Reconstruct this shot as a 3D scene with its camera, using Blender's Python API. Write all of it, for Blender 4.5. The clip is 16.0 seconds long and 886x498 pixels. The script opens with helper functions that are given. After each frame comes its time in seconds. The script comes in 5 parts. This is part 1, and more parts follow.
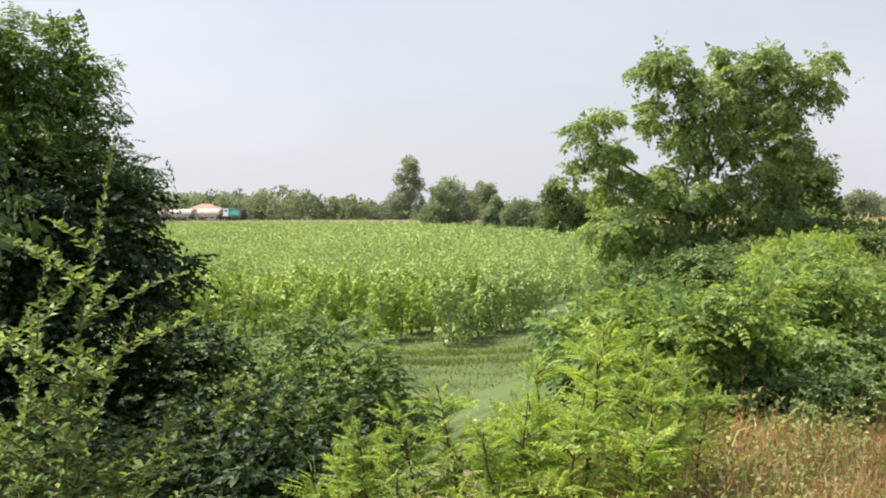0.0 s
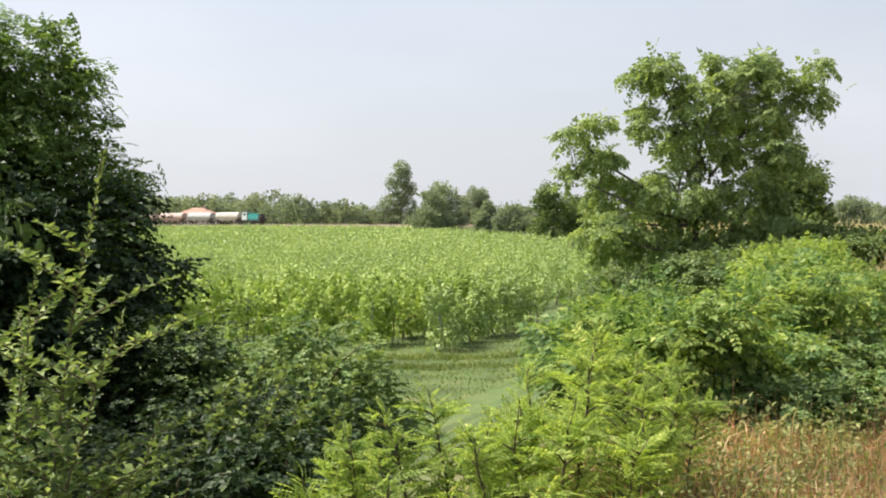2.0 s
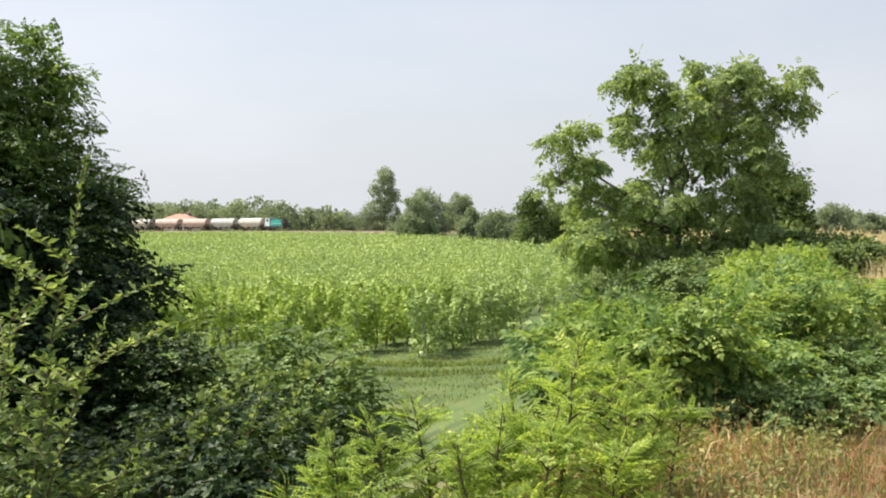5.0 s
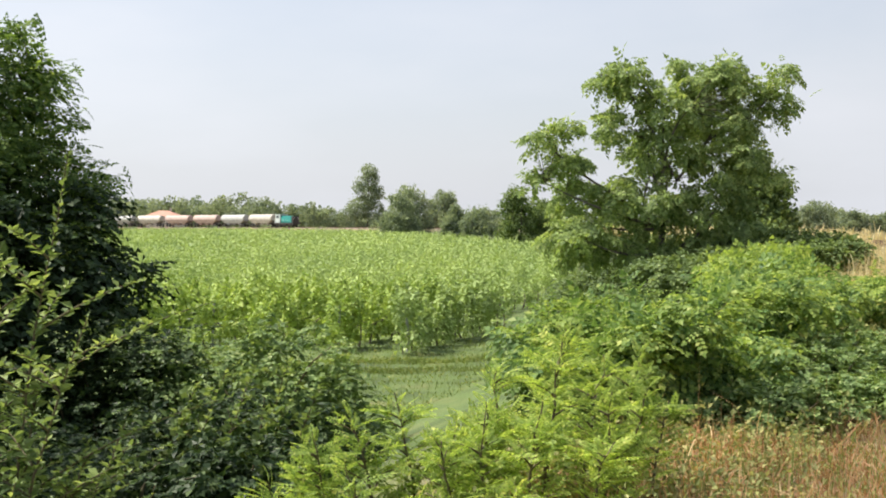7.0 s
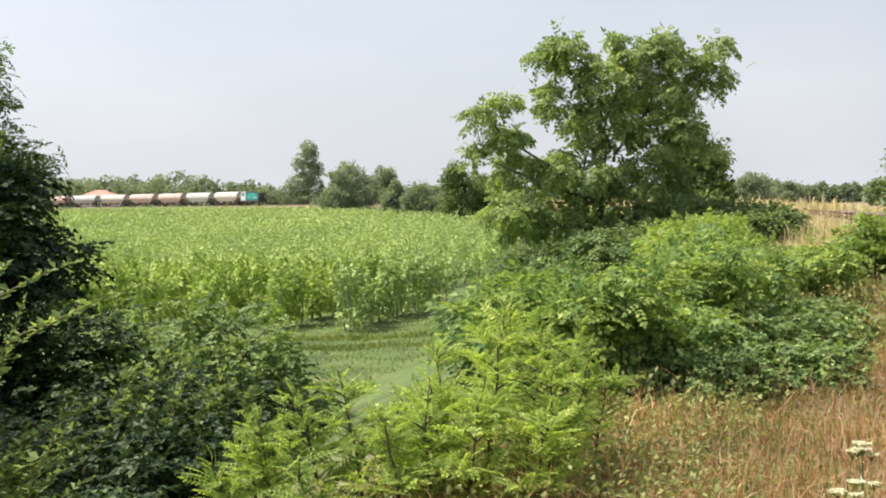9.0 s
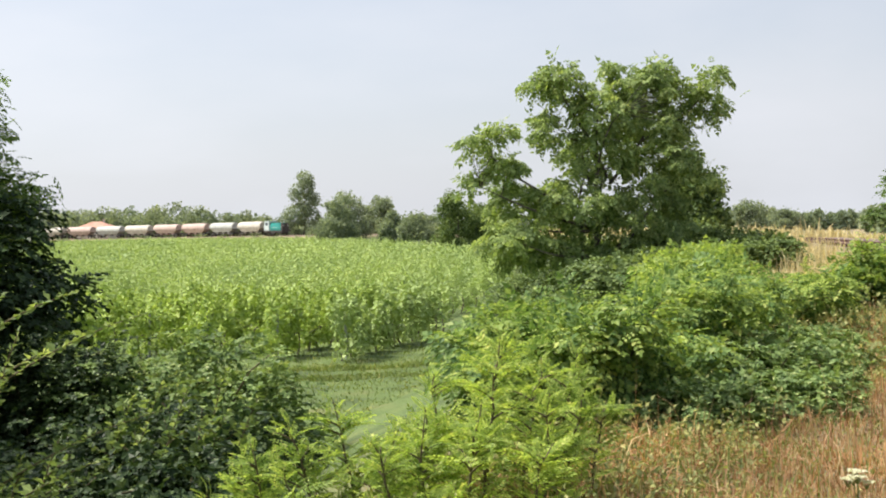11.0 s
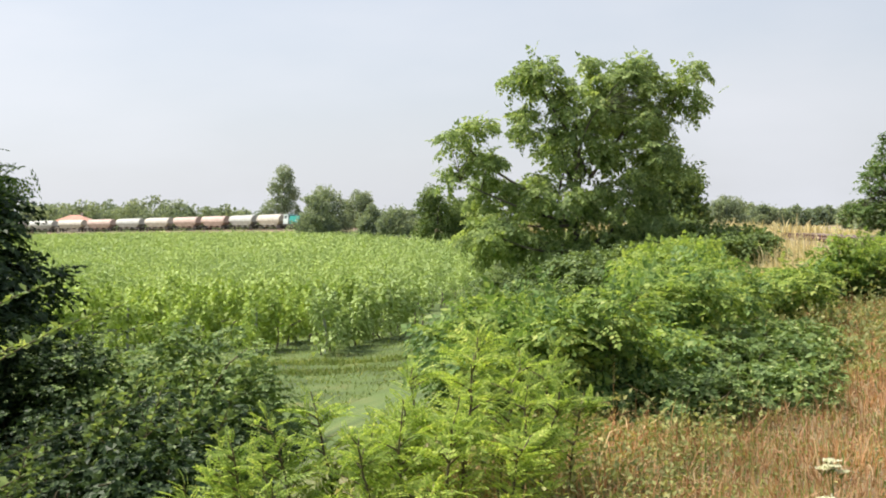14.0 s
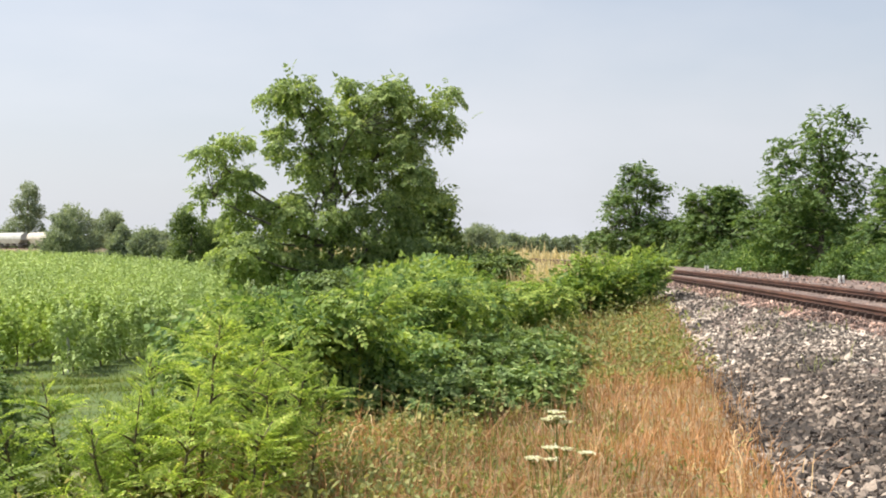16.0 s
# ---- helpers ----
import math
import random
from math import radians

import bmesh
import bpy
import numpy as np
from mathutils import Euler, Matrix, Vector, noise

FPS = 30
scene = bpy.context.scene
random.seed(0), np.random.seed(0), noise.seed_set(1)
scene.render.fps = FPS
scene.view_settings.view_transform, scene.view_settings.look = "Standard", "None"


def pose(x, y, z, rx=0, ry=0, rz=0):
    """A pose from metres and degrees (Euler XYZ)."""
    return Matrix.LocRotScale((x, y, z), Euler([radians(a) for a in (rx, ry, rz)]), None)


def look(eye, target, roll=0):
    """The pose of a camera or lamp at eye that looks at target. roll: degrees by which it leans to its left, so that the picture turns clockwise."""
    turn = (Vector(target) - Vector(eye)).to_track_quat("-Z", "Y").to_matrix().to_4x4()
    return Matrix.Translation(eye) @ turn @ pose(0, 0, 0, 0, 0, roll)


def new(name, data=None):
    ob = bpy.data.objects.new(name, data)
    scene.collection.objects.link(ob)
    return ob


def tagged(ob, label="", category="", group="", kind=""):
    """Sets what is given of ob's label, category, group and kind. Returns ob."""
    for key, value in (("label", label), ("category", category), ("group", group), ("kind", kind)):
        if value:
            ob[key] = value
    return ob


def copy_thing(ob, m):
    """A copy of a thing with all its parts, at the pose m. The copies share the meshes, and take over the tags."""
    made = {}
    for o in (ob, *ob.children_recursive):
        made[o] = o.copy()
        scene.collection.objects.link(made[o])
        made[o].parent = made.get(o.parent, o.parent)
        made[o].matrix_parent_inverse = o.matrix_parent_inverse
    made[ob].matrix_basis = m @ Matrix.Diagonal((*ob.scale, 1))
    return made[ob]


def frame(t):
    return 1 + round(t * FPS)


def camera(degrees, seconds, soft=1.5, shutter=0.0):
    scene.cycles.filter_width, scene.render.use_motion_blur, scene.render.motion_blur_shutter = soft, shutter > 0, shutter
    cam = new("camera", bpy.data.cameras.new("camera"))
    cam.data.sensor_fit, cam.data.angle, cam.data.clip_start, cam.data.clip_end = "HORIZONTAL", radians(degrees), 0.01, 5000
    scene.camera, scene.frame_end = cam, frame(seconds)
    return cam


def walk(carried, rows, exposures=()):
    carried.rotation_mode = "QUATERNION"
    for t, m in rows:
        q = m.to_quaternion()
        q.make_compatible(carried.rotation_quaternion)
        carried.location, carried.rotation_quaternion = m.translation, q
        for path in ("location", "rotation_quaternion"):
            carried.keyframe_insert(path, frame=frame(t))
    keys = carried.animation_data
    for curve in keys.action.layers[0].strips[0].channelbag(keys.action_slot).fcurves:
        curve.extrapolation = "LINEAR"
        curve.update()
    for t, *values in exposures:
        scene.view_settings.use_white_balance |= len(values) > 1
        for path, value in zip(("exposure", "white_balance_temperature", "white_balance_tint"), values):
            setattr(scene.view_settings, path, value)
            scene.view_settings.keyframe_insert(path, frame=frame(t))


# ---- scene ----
cam = camera(39.0, 16.0, soft=1.95)
walk(cam, [
    (0, pose(0, 0, 4.5, 88.490, 0.400, -0.011)),
    (0.5, pose(0, 0, 4.5, 88.572, 0.269, -0.016)),
    (1, pose(0, 0, 4.5, 88.618, 0.285, -0.114)),
    (1.5, pose(0, 0, 4.5, 88.740, 0.308, -0.271)),
    (2, pose(0, 0, 4.5, 88.705, 0.195, -0.378)),
    (2.5, pose(0, 0, 4.5, 88.801, 0.153, -0.459)),
    (3, pose(0, 0, 4.5, 88.833, 0.117, -0.597)),
    (3.5, pose(0, 0, 4.5, 88.912, 0.128, -0.731)),
    (6, pose(0, 0, 4.5, 89.018, 0.001, -1.337)),
    (6.5, pose(0, 0, 4.5, 88.953, -0.091, -1.448)),
    (7, pose(0, 0, 4.5, 88.874, -0.003, -1.869)),
    (7.5, pose(0, 0, 4.5, 88.586, 0.095, -1.942)),
    (8, pose(0, 0, 4.5, 87.993, 0.164, -2.731)),
    (8.5, pose(0, 0, 4.5, 88.363, 0.687, -3.427)),
    (9, pose(0, 0, 4.5, 87.736, 0.774, -4.592)),
    (9.5, pose(0, 0, 4.5, 88.595, 0.790, -4.833)),
    (10, pose(0, 0, 4.5, 89.091, 0.927, -4.764)),
    (12.5, pose(0.03, 0, 4.5, 89.056, 1.331, -4.676)),
    (13, pose(0.03, 0, 4.5, 88.779, 1.325, -4.435)),
    (13.5, pose(0.015, 0, 4.5, 88.878, 0.706, -4.664)),
    (14, pose(0.015, 0, 4.487, 88.823, 0.912, -5.680)),
    (14.5, pose(0.015, 0, 4.485, 89.761, 1.010, -8.545)),
    (15, pose(0.045, 0, 4.475, 90.625, 0.857, -10.480)),
    (15.5, pose(0.06, 0, 4.42, 90.714, 0.061, -14.031)),
    (16, pose(0.068, 0, 4.3, 89.892, -0.148, -16.806)),
])

# ---- sky and sun ----
SUN_AZ, SUN_EL = -76.0, 55.0          # degrees right of straight ahead, degrees up
world = bpy.data.worlds.new("hazy_sky")
scene.world = world
world.use_nodes = True
wn = world.node_tree
sky = wn.nodes.new("ShaderNodeTexSky")
sky.sky_type = "NISHITA"
sky.sun_disc = False
sky.sun_elevation, sky.sun_rotation = radians(SUN_EL), radians(SUN_AZ)
sky.air_density, sky.dust_density, sky.ozone_density = 1.0, 2.5, 2.0
# thin high haze: soft pale veils laid over the blue
coord = wn.nodes.new("ShaderNodeTexCoord")
stretch = wn.nodes.new("ShaderNodeMapping")
stretch.inputs["Scale"].default_value = (1.0, 1.0, 3.0)
veil = wn.nodes.new("ShaderNodeTexNoise")
veil.inputs["Scale"].default_value, veil.inputs["Detail"].default_value = 2.2, 5.0
ramp = wn.nodes.new("ShaderNodeMapRange")
ramp.inputs["From Min"].default_value, ramp.inputs["From Max"].default_value = 0.40, 0.72
ramp.inputs["To Min"].default_value, ramp.inputs["To Max"].default_value = -0.12, 0.20
split = wn.nodes.new("ShaderNodeSeparateXYZ")
low = wn.nodes.new("ShaderNodeMapRange")
low.inputs["From Min"].default_value, low.inputs["From Max"].default_value = 0.0, 0.30
low.inputs["To Min"].default_value, low.inputs["To Max"].default_value = 0.95, 0.46
thick = wn.nodes.new("ShaderNodeMath")
thick.operation = "ADD"
mix = wn.nodes.new("ShaderNodeMix")
mix.data_type = "RGBA"
_sa, _se = radians(SUN_AZ), radians(SUN_EL)
toward = wn.nodes.new("ShaderNodeVectorMath")
toward.operation = "DOT_PRODUCT"
toward.inputs[1].default_value = (math.sin(_sa) * math.cos(_se), math.cos(_sa) * math.cos(_se), math.sin(_se))
glow = wn.nodes.new("ShaderNodeMapRange")
glow.inputs["From Min"].default_value, glow.inputs["From Max"].default_value = -1.0, 1.0
glow.inputs["To Min"].default_value, glow.inputs["To Max"].default_value = 0.58, 1.36
haze = wn.nodes.new("ShaderNodeVectorMath")
haze.operation = "SCALE"
haze.inputs[0].default_value = (5.35, 5.5, 5.9)
wn.links.new(coord.outputs["Generated"], toward.inputs[0])
wn.links.new(toward.outputs["Value"], glow.inputs["Value"])
wn.links.new(glow.outputs["Result"], haze.inputs["Scale"])
wn.links.new(haze.outputs["Vector"], mix.inputs["B"])
wn.links.new(coord.outputs["Generated"], stretch.inputs["Vector"])
wn.links.new(stretch.outputs["Vector"], veil.inputs["Vector"])
wn.links.new(veil.outputs["Fac"], ramp.inputs["Value"])
wn.links.new(coord.outputs["Generated"], split.inputs["Vector"])
wn.links.new(split.outputs["Z"], low.inputs["Value"])
wn.links.new(low.outputs["Result"], thick.inputs[0])
wn.links.new(ramp.outputs["Result"], thick.inputs[1])
wn.links.new(thick.outputs["Value"], mix.inputs["Factor"])
wn.links.new(sky.outputs["Color"], mix.inputs["A"])
wn.links.new(mix.outputs["Result"], wn.nodes["Background"].inputs["Color"])
wn.nodes["Background"].inputs["Strength"].default_value = 0.10

sun = new("sun", bpy.data.lights.new("sun", "SUN"))
sun.data.energy, sun.data.angle, sun.data.color = 5.0, radians(1.2), (1.0, 0.94, 0.84)
_a, _e = radians(SUN_AZ), radians(SUN_EL)
sun.matrix_world = look((math.sin(_a) * math.cos(_e) * 200, math.cos(_a) * math.cos(_e) * 200, math.sin(_e) * 200 + 4), (0, 0, 4))
scene.view_settings.exposure = 0.62

# ---- the lie of the land: a railway bank that curves round a vineyard ----
RNG = np.random.default_rng(7)
RADIUS, HEAD, SIDE = 455.0, radians(21.5), 4.87
U = np.array([math.sin(HEAD), math.cos(HEAD)])         # along the line, away from the camera
NL = np.array([-math.cos(HEAD), math.sin(HEAD)])       # to its inner, vineyard side
CENTRE = NL * (RADIUS - SIDE)
RAIL_Z = 3.62


def along(s, q=0.0):
    """Plan position at s metres along the line, q metres outward of its centre line."""
    a = np.asarray(s, float) / RADIUS
    r = RADIUS + np.asarray(q, float)
    return CENTRE + (np.multiply.outer(np.sin(a) * r, U) - np.multiply.outer(np.cos(a) * r, NL))


def heading(s):
    return math.degrees(s / RADIUS) - math.degrees(HEAD)


def off_line(x, y):
    return np.hypot(np.asarray(x) - CENTRE[0], np.asarray(y) - CENTRE[1]) - RADIUS


def step(a, b, v):
    t = np.clip((v - a) / (b - a), 0, 1)
    return t * t * (3 - 2 * t)


def land(x, y):
    """Height of the ground."""
    x, y = np.asarray(x, float), np.asarray(y, float)
    q, d = off_line(x, y), np.hypot(x, y)
    inner = 1.1 * step(140, 320, d)
    outer = 2.3 - 0.9 * step(25, 120, q)
    bed = np.interp(q, [-3.7, -3.1, -1.8, -1.35, 1.35, 4.6, 6.5], [0, 0.07, 0.47, 0.53, 0.53, 0.50, 0.1])
    z = 2.95 + bed
    z = z + (inner - 2.95) * step(-6.6, -15.5, q) + (outer - 2.95) * step(6, 12, q)
    rough = np.sin(x * 1.7 + 2 * np.sin(y * 0.9)) * np.sin(y * 1.3 + x * 0.4) * 0.05
    return z + rough * step(3.2, 6.0, np.abs(q + 0.0))


def verge(s):
    """Where the ballast ends and the grass begins, across the line, s metres along it."""
    return np.interp(s, [7, 12, 16, 24], [-3.5, -3.1, -2.8, -2.0])


# ---- materials ----
def nodes_of(name):
    m = bpy.data.materials.new(name)
    m.use_nodes = True
    return m, m.node_tree, m.node_tree.nodes["Principled BSDF"]


def noise_ramp(nt, scale, stops, detail=4.0, vector="Object", rough=0.55):
    tc = nt.nodes.new("ShaderNodeTexCoord")
    tx = nt.nodes.new("ShaderNodeTexNoise")
    tx.inputs["Scale"].default_value, tx.inputs["Detail"].default_value = scale, detail
    tx.inputs["Roughness"].default_value = rough
    nt.links.new(tc.outputs[vector], tx.inputs["Vector"])
    rp = nt.nodes.new("ShaderNodeValToRGB")
    rp.color_ramp.elements[0].position, rp.color_ramp.elements[1].position = stops[0][0], stops[-1][0]
    for p, c in stops[1:-1]:
        rp.color_ramp.elements.new(p)
    for el, (p, c) in zip(rp.color_ramp.elements, stops):
        el.color = (*c, 1)
    nt.links.new(tx.outputs["Fac"], rp.inputs["Fac"])
    return tx, rp


def blend(nt, a, b, fac, mode="MIX"):
    mx = nt.nodes.new("ShaderNodeMix")
    mx.data_type, mx.blend_type = "RGBA", mode
    for sock, v in ((mx.inputs["A"], a), (mx.inputs["B"], b)):
        if isinstance(v, tuple):
            sock.default_value = (*v, 1)
        else:
            nt.links.new(v, sock)
    if isinstance(fac, float):
        mx.inputs["Factor"].default_value = fac
    else:
        nt.links.new(fac, mx.inputs["Factor"])
    return mx.outputs["Result"]


def leaf_mat(name, dark, light, tip=None, glow=0.35, gloss=0.5, patch=0.35, vary=1.2):
    """Leaves: each its own tint, broad patches of younger growth, light shining through."""
    m, nt, b = nodes_of(name)
    geo = nt.nodes.new("ShaderNodeNewGeometry")
    rp = nt.nodes.new("ShaderNodeValToRGB")
    rp.color_ramp.elements[0].color, rp.color_ramp.elements[1].color = (*dark, 1), (*light, 1)
    rp.color_ramp.elements[1].position = 0.85
    if tip:
        rp.color_ramp.elements.new(0.97).color = (*tip, 1)
    nt.links.new(geo.outputs["Random Per Island"], rp.inputs["Fac"])
    _, patchy = noise_ramp(nt, patch, [(0.35, (0.72, 0.76, 0.7)), (0.68, (vary, vary * 0.96, vary * 0.79))], 3.0)
    colour = blend(nt, rp.outputs["Color"], patchy.outputs["Color"], 1.0, "MULTIPLY")
    nt.links.new(colour, b.inputs["Base Color"])
    b.inputs["Roughness"].default_value = gloss
    b.inputs["Specular IOR Level"].default_value = 0.18
    tr = nt.nodes.new("ShaderNodeBsdfTranslucent")
    lit = blend(nt, colour, (1.2, 1.18, 0.62), 1.0, "MULTIPLY")
    nt.links.new(lit, tr.inputs["Color"])
    ms = nt.nodes.new("ShaderNodeMixShader")
    ms.inputs["Fac"].default_value = glow
    nt.links.new(b.outputs["BSDF"], ms.inputs[1])
    nt.links.new(tr.outputs["BSDF"], ms.inputs[2])
    nt.links.new(ms.outputs["Shader"], nt.nodes["Material Output"].inputs["Surface"])
    return m


def rough_mat(name, stops, scale=8.0, fine=60.0, roughness=0.85, bump=0.3, metal=0.0, spread=0.0):
    """A weathered surface: broad stains, fine grain, relief; spread varies it from piece to piece."""
    m, nt, b = nodes_of(name)
    _, broad = noise_ramp(nt, scale, stops)
    tx, grain = noise_ramp(nt, fine, [(0.3, (0.75, 0.75, 0.75)), (0.7, (1.15, 1.15, 1.15))], 3.0)
    colour = blend(nt, broad.outputs["Color"], grain.outputs["Color"], 1.0, "MULTIPLY")
    if spread:
        geo = nt.nodes.new("ShaderNodeNewGeometry")
        info = nt.nodes.new("ShaderNodeObjectInfo")
        add = nt.nodes.new("ShaderNodeMath")
        add.operation = "ADD"
        fr = nt.nodes.new("ShaderNodeMath")
        fr.operation = "FRACT"
        nt.links.new(geo.outputs["Random Per Island"], add.inputs[0])
        nt.links.new(info.outputs["Random"], add.inputs[1])
        nt.links.new(add.outputs[0], fr.inputs[0])
        mr = nt.nodes.new("ShaderNodeMapRange")
        mr.inputs["To Min"].default_value, mr.inputs["To Max"].default_value = 1 - spread, 1 + spread
        nt.links.new(fr.outputs[0], mr.inputs["Value"])
        hue = nt.nodes.new("ShaderNodeHueSaturation")
        nt.links.new(mr.outputs["Result"], hue.inputs["Value"])
        nt.links.new(colour, hue.inputs["Color"])
        colour = hue.outputs["Color"]
    nt.links.new(colour, b.inputs["Base Color"])
    b.inputs["Roughness"].default_value, b.inputs["Metallic"].default_value = roughness, metal
    bp = nt.nodes.new("ShaderNodeBump")
    bp.inputs["Strength"].default_value, bp.inputs["Distance"].default_value = bump, 0.02
    nt.links.new(tx.outputs["Fac"], bp.inputs["Height"])
    nt.links.new(bp.outputs["Normal"], b.inputs["Normal"])
    return m


def ground_mat():
    """Soil and turf: green by the vines, straw on the bank, stone dust by the line, by the offset attribute."""
    m, nt, b = nodes_of("ground_turf")
    at = nt.nodes.new("ShaderNodeAttribute")
    at.attribute_name = "cover"
    sep = nt.nodes.new("ShaderNodeSeparateColor")
    nt.links.new(at.outputs["Color"], sep.inputs["Color"])
    _, green = noise_ramp(nt, 0.5, [(0.3, (0.05, 0.075, 0.02)), (0.55, (0.10, 0.15, 0.035)), (0.75, (0.17, 0.17, 0.06))], 6.0)
    _, straw = noise_ramp(nt, 2.5, [(0.3, (0.17, 0.13, 0.075)), (0.6, (0.30, 0.235, 0.13)), (0.75, (0.14, 0.14, 0.05))], 6.0)
    _, dust = noise_ramp(nt, 3.0, [(0.35, (0.11, 0.08, 0.068)), (0.65, (0.27, 0.20, 0.165))], 6.0)
    c = blend(nt, green.outputs["Color"], straw.outputs["Color"], sep.outputs["Red"])
    c = blend(nt, c, dust.outputs["Color"], sep.outputs["Green"])
    tx, grain = noise_ramp(nt, 25.0, [(0.3, (0.6, 0.6, 0.6)), (0.7, (1.3, 1.3, 1.3))], 4.0)
    c = blend(nt, c, grain.outputs["Color"], 1.0, "MULTIPLY")
    nt.links.new(c, b.inputs["Base Color"])
    b.inputs["Roughness"].default_value = 0.95
    bp = nt.nodes.new("ShaderNodeBump")
    bp.inputs["Strength"].default_value, bp.inputs["Distance"].default_value = 0.6, 0.06
    nt.links.new(tx.outputs["Fac"], bp.inputs["Height"])
    nt.links.new(bp.outputs["Normal"], b.inputs["Normal"])
    return m


def stone_mat(name, tint, low, high):
    """Crushed stone: each piece dark grey to white, gathered in broad paler and darker drifts."""
    m, nt, b = nodes_of(name)
    geo = nt.nodes.new("ShaderNodeNewGeometry")
    info = nt.nodes.new("ShaderNodeObjectInfo")
    add = nt.nodes.new("ShaderNodeMath")
    add.operation = "ADD"
    fr = nt.nodes.new("ShaderNodeMath")
    fr.operation = "FRACT"
    nt.links.new(geo.outputs["Random Per Island"], add.inputs[0])
    nt.links.new(info.outputs["Random"], add.inputs[1])
    nt.links.new(add.outputs[0], fr.inputs[0])
    drift = nt.nodes.new("ShaderNodeTexNoise")
    drift.inputs["Scale"].default_value, drift.inputs["Detail"].default_value = 0.9, 3.0
    nt.links.new(geo.outputs["Position"], drift.inputs["Vector"])
    mr = nt.nodes.new("ShaderNodeMapRange")
    mr.inputs["From Min"].default_value, mr.inputs["From Max"].default_value = 0.35, 0.65
    mr.inputs["To Min"].default_value, mr.inputs["To Max"].default_value = low, high
    nt.links.new(drift.outputs["Fac"], mr.inputs["Value"])
    total = nt.nodes.new("ShaderNodeMath")
    total.operation = "ADD"
    nt.links.new(fr.outputs[0], total.inputs[0])
    nt.links.new(mr.outputs["Result"], total.inputs[1])
    ramp = nt.nodes.new("ShaderNodeValToRGB")
    stops = ((0.0, (0.045, 0.043, 0.042)), (0.4, (0.10, 0.092, 0.086)), (0.68, (0.24, 0.22, 0.20)), (0.9, (0.50, 0.47, 0.43)))
    el = ramp.color_ramp.elements
    while len(el) < len(stops):
        el.new(0.5)
    for e, (p, c) in zip(el, stops):
        e.position, e.color = p, (*[min(a * t, 1) for a, t in zip(c, tint)], 1)
    nt.links.new(total.outputs[0], ramp.inputs["Fac"])
    tx, grain = noise_ramp(nt, 55.0, [(0.3, (0.7, 0.7, 0.7)), (0.7, (1.2, 1.2, 1.2))], 3.0)
    nt.links.new(blend(nt, ramp.outputs["Color"], grain.outputs["Color"], 1.0, "MULTIPLY"), b.inputs["Base Color"])
    b.inputs["Roughness"].default_value = 0.9
    bp = nt.nodes.new("ShaderNodeBump")
    bp.inputs["Strength"].default_value, bp.inputs["Distance"].default_value = 0.4, 0.02
    nt.links.new(tx.outputs["Fac"], bp.inputs["Height"])
    nt.links.new(bp.outputs["Normal"], b.inputs["Normal"])
    return m


M_GROUND = ground_mat()
M_VINE = leaf_mat("vine_leaf", (0.335, 0.435, 0.175), (0.43, 0.535, 0.225), (0.48, 0.575, 0.255), glow=0.2, patch=0.16, vary=1.25)
# Yellower vine leaf for the near rows behind the first.
M_VINE_YELLOW = leaf_mat("yellow_vine_leaf", (0.27, 0.38, 0.10), (0.47, 0.58, 0.17), (0.58, 0.67, 0.23), glow=0.24, patch=0.6)
M_ROBINIA = leaf_mat("robinia_leaf", (0.212, 0.318, 0.085), (0.466, 0.583, 0.170), (0.678, 0.721, 0.276), glow=0.52, patch=1.2)
# Bramble in two copies: darker for the shaded slope, lighter for sunlit growth.
M_SHADE_BRIAR = leaf_mat("shaded_briar_leaf", (0.018, 0.041, 0.016), (0.057, 0.093, 0.038), (0.156, 0.213, 0.098), glow=0.28, patch=1.0)
M_LIT_BRIAR = leaf_mat("lit_briar_leaf", (0.10, 0.17, 0.062), (0.26, 0.355, 0.145), (0.42, 0.49, 0.24), glow=0.33, patch=1.6)
# Paler than M_BUSH; on the scrub tops this colour stands in for sunlight.
M_PALE_BUSH = leaf_mat("pale_shrub_leaf", (0.19, 0.285, 0.078), (0.385, 0.49, 0.145), (0.56, 0.62, 0.22), glow=0.45, patch=1.3)
M_BUSH = leaf_mat("shrub_leaf", (0.083, 0.157, 0.055), (0.223, 0.334, 0.114), (0.382, 0.466, 0.180), glow=0.4, patch=1.0)
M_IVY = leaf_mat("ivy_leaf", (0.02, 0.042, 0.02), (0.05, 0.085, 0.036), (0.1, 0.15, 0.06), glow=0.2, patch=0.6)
M_SPRIG = leaf_mat("elm_leaf", (0.11, 0.175, 0.066), (0.28, 0.36, 0.145), (0.46, 0.54, 0.25), glow=0.4, patch=1.5)
M_WALNUT = leaf_mat("walnut_leaf", (0.168, 0.241, 0.106), (0.358, 0.454, 0.196), (0.484, 0.547, 0.271), glow=0.45, patch=0.5)
M_TREE = leaf_mat("tree_leaf", (0.1, 0.15, 0.065), (0.21, 0.285, 0.115), (0.29, 0.36, 0.16), glow=0.35, patch=0.35)
M_FEATHER = leaf_mat("feathery_tree_leaf", (0.075, 0.138, 0.050), (0.206, 0.306, 0.096), (0.375, 0.475, 0.165), glow=0.5, patch=0.6)
M_LUSH = leaf_mat("lush_tree_leaf", (0.075, 0.135, 0.055), (0.19, 0.28, 0.112), (0.29, 0.37, 0.165), glow=0.42, patch=0.5)
# Far leaves: distance haze is put into this pale grey-green colour.
M_FAR_HAZE = leaf_mat("hazed_far_leaf", (0.20, 0.25, 0.21), (0.32, 0.375, 0.30), (0.37, 0.42, 0.335), glow=0.45, patch=0.05)
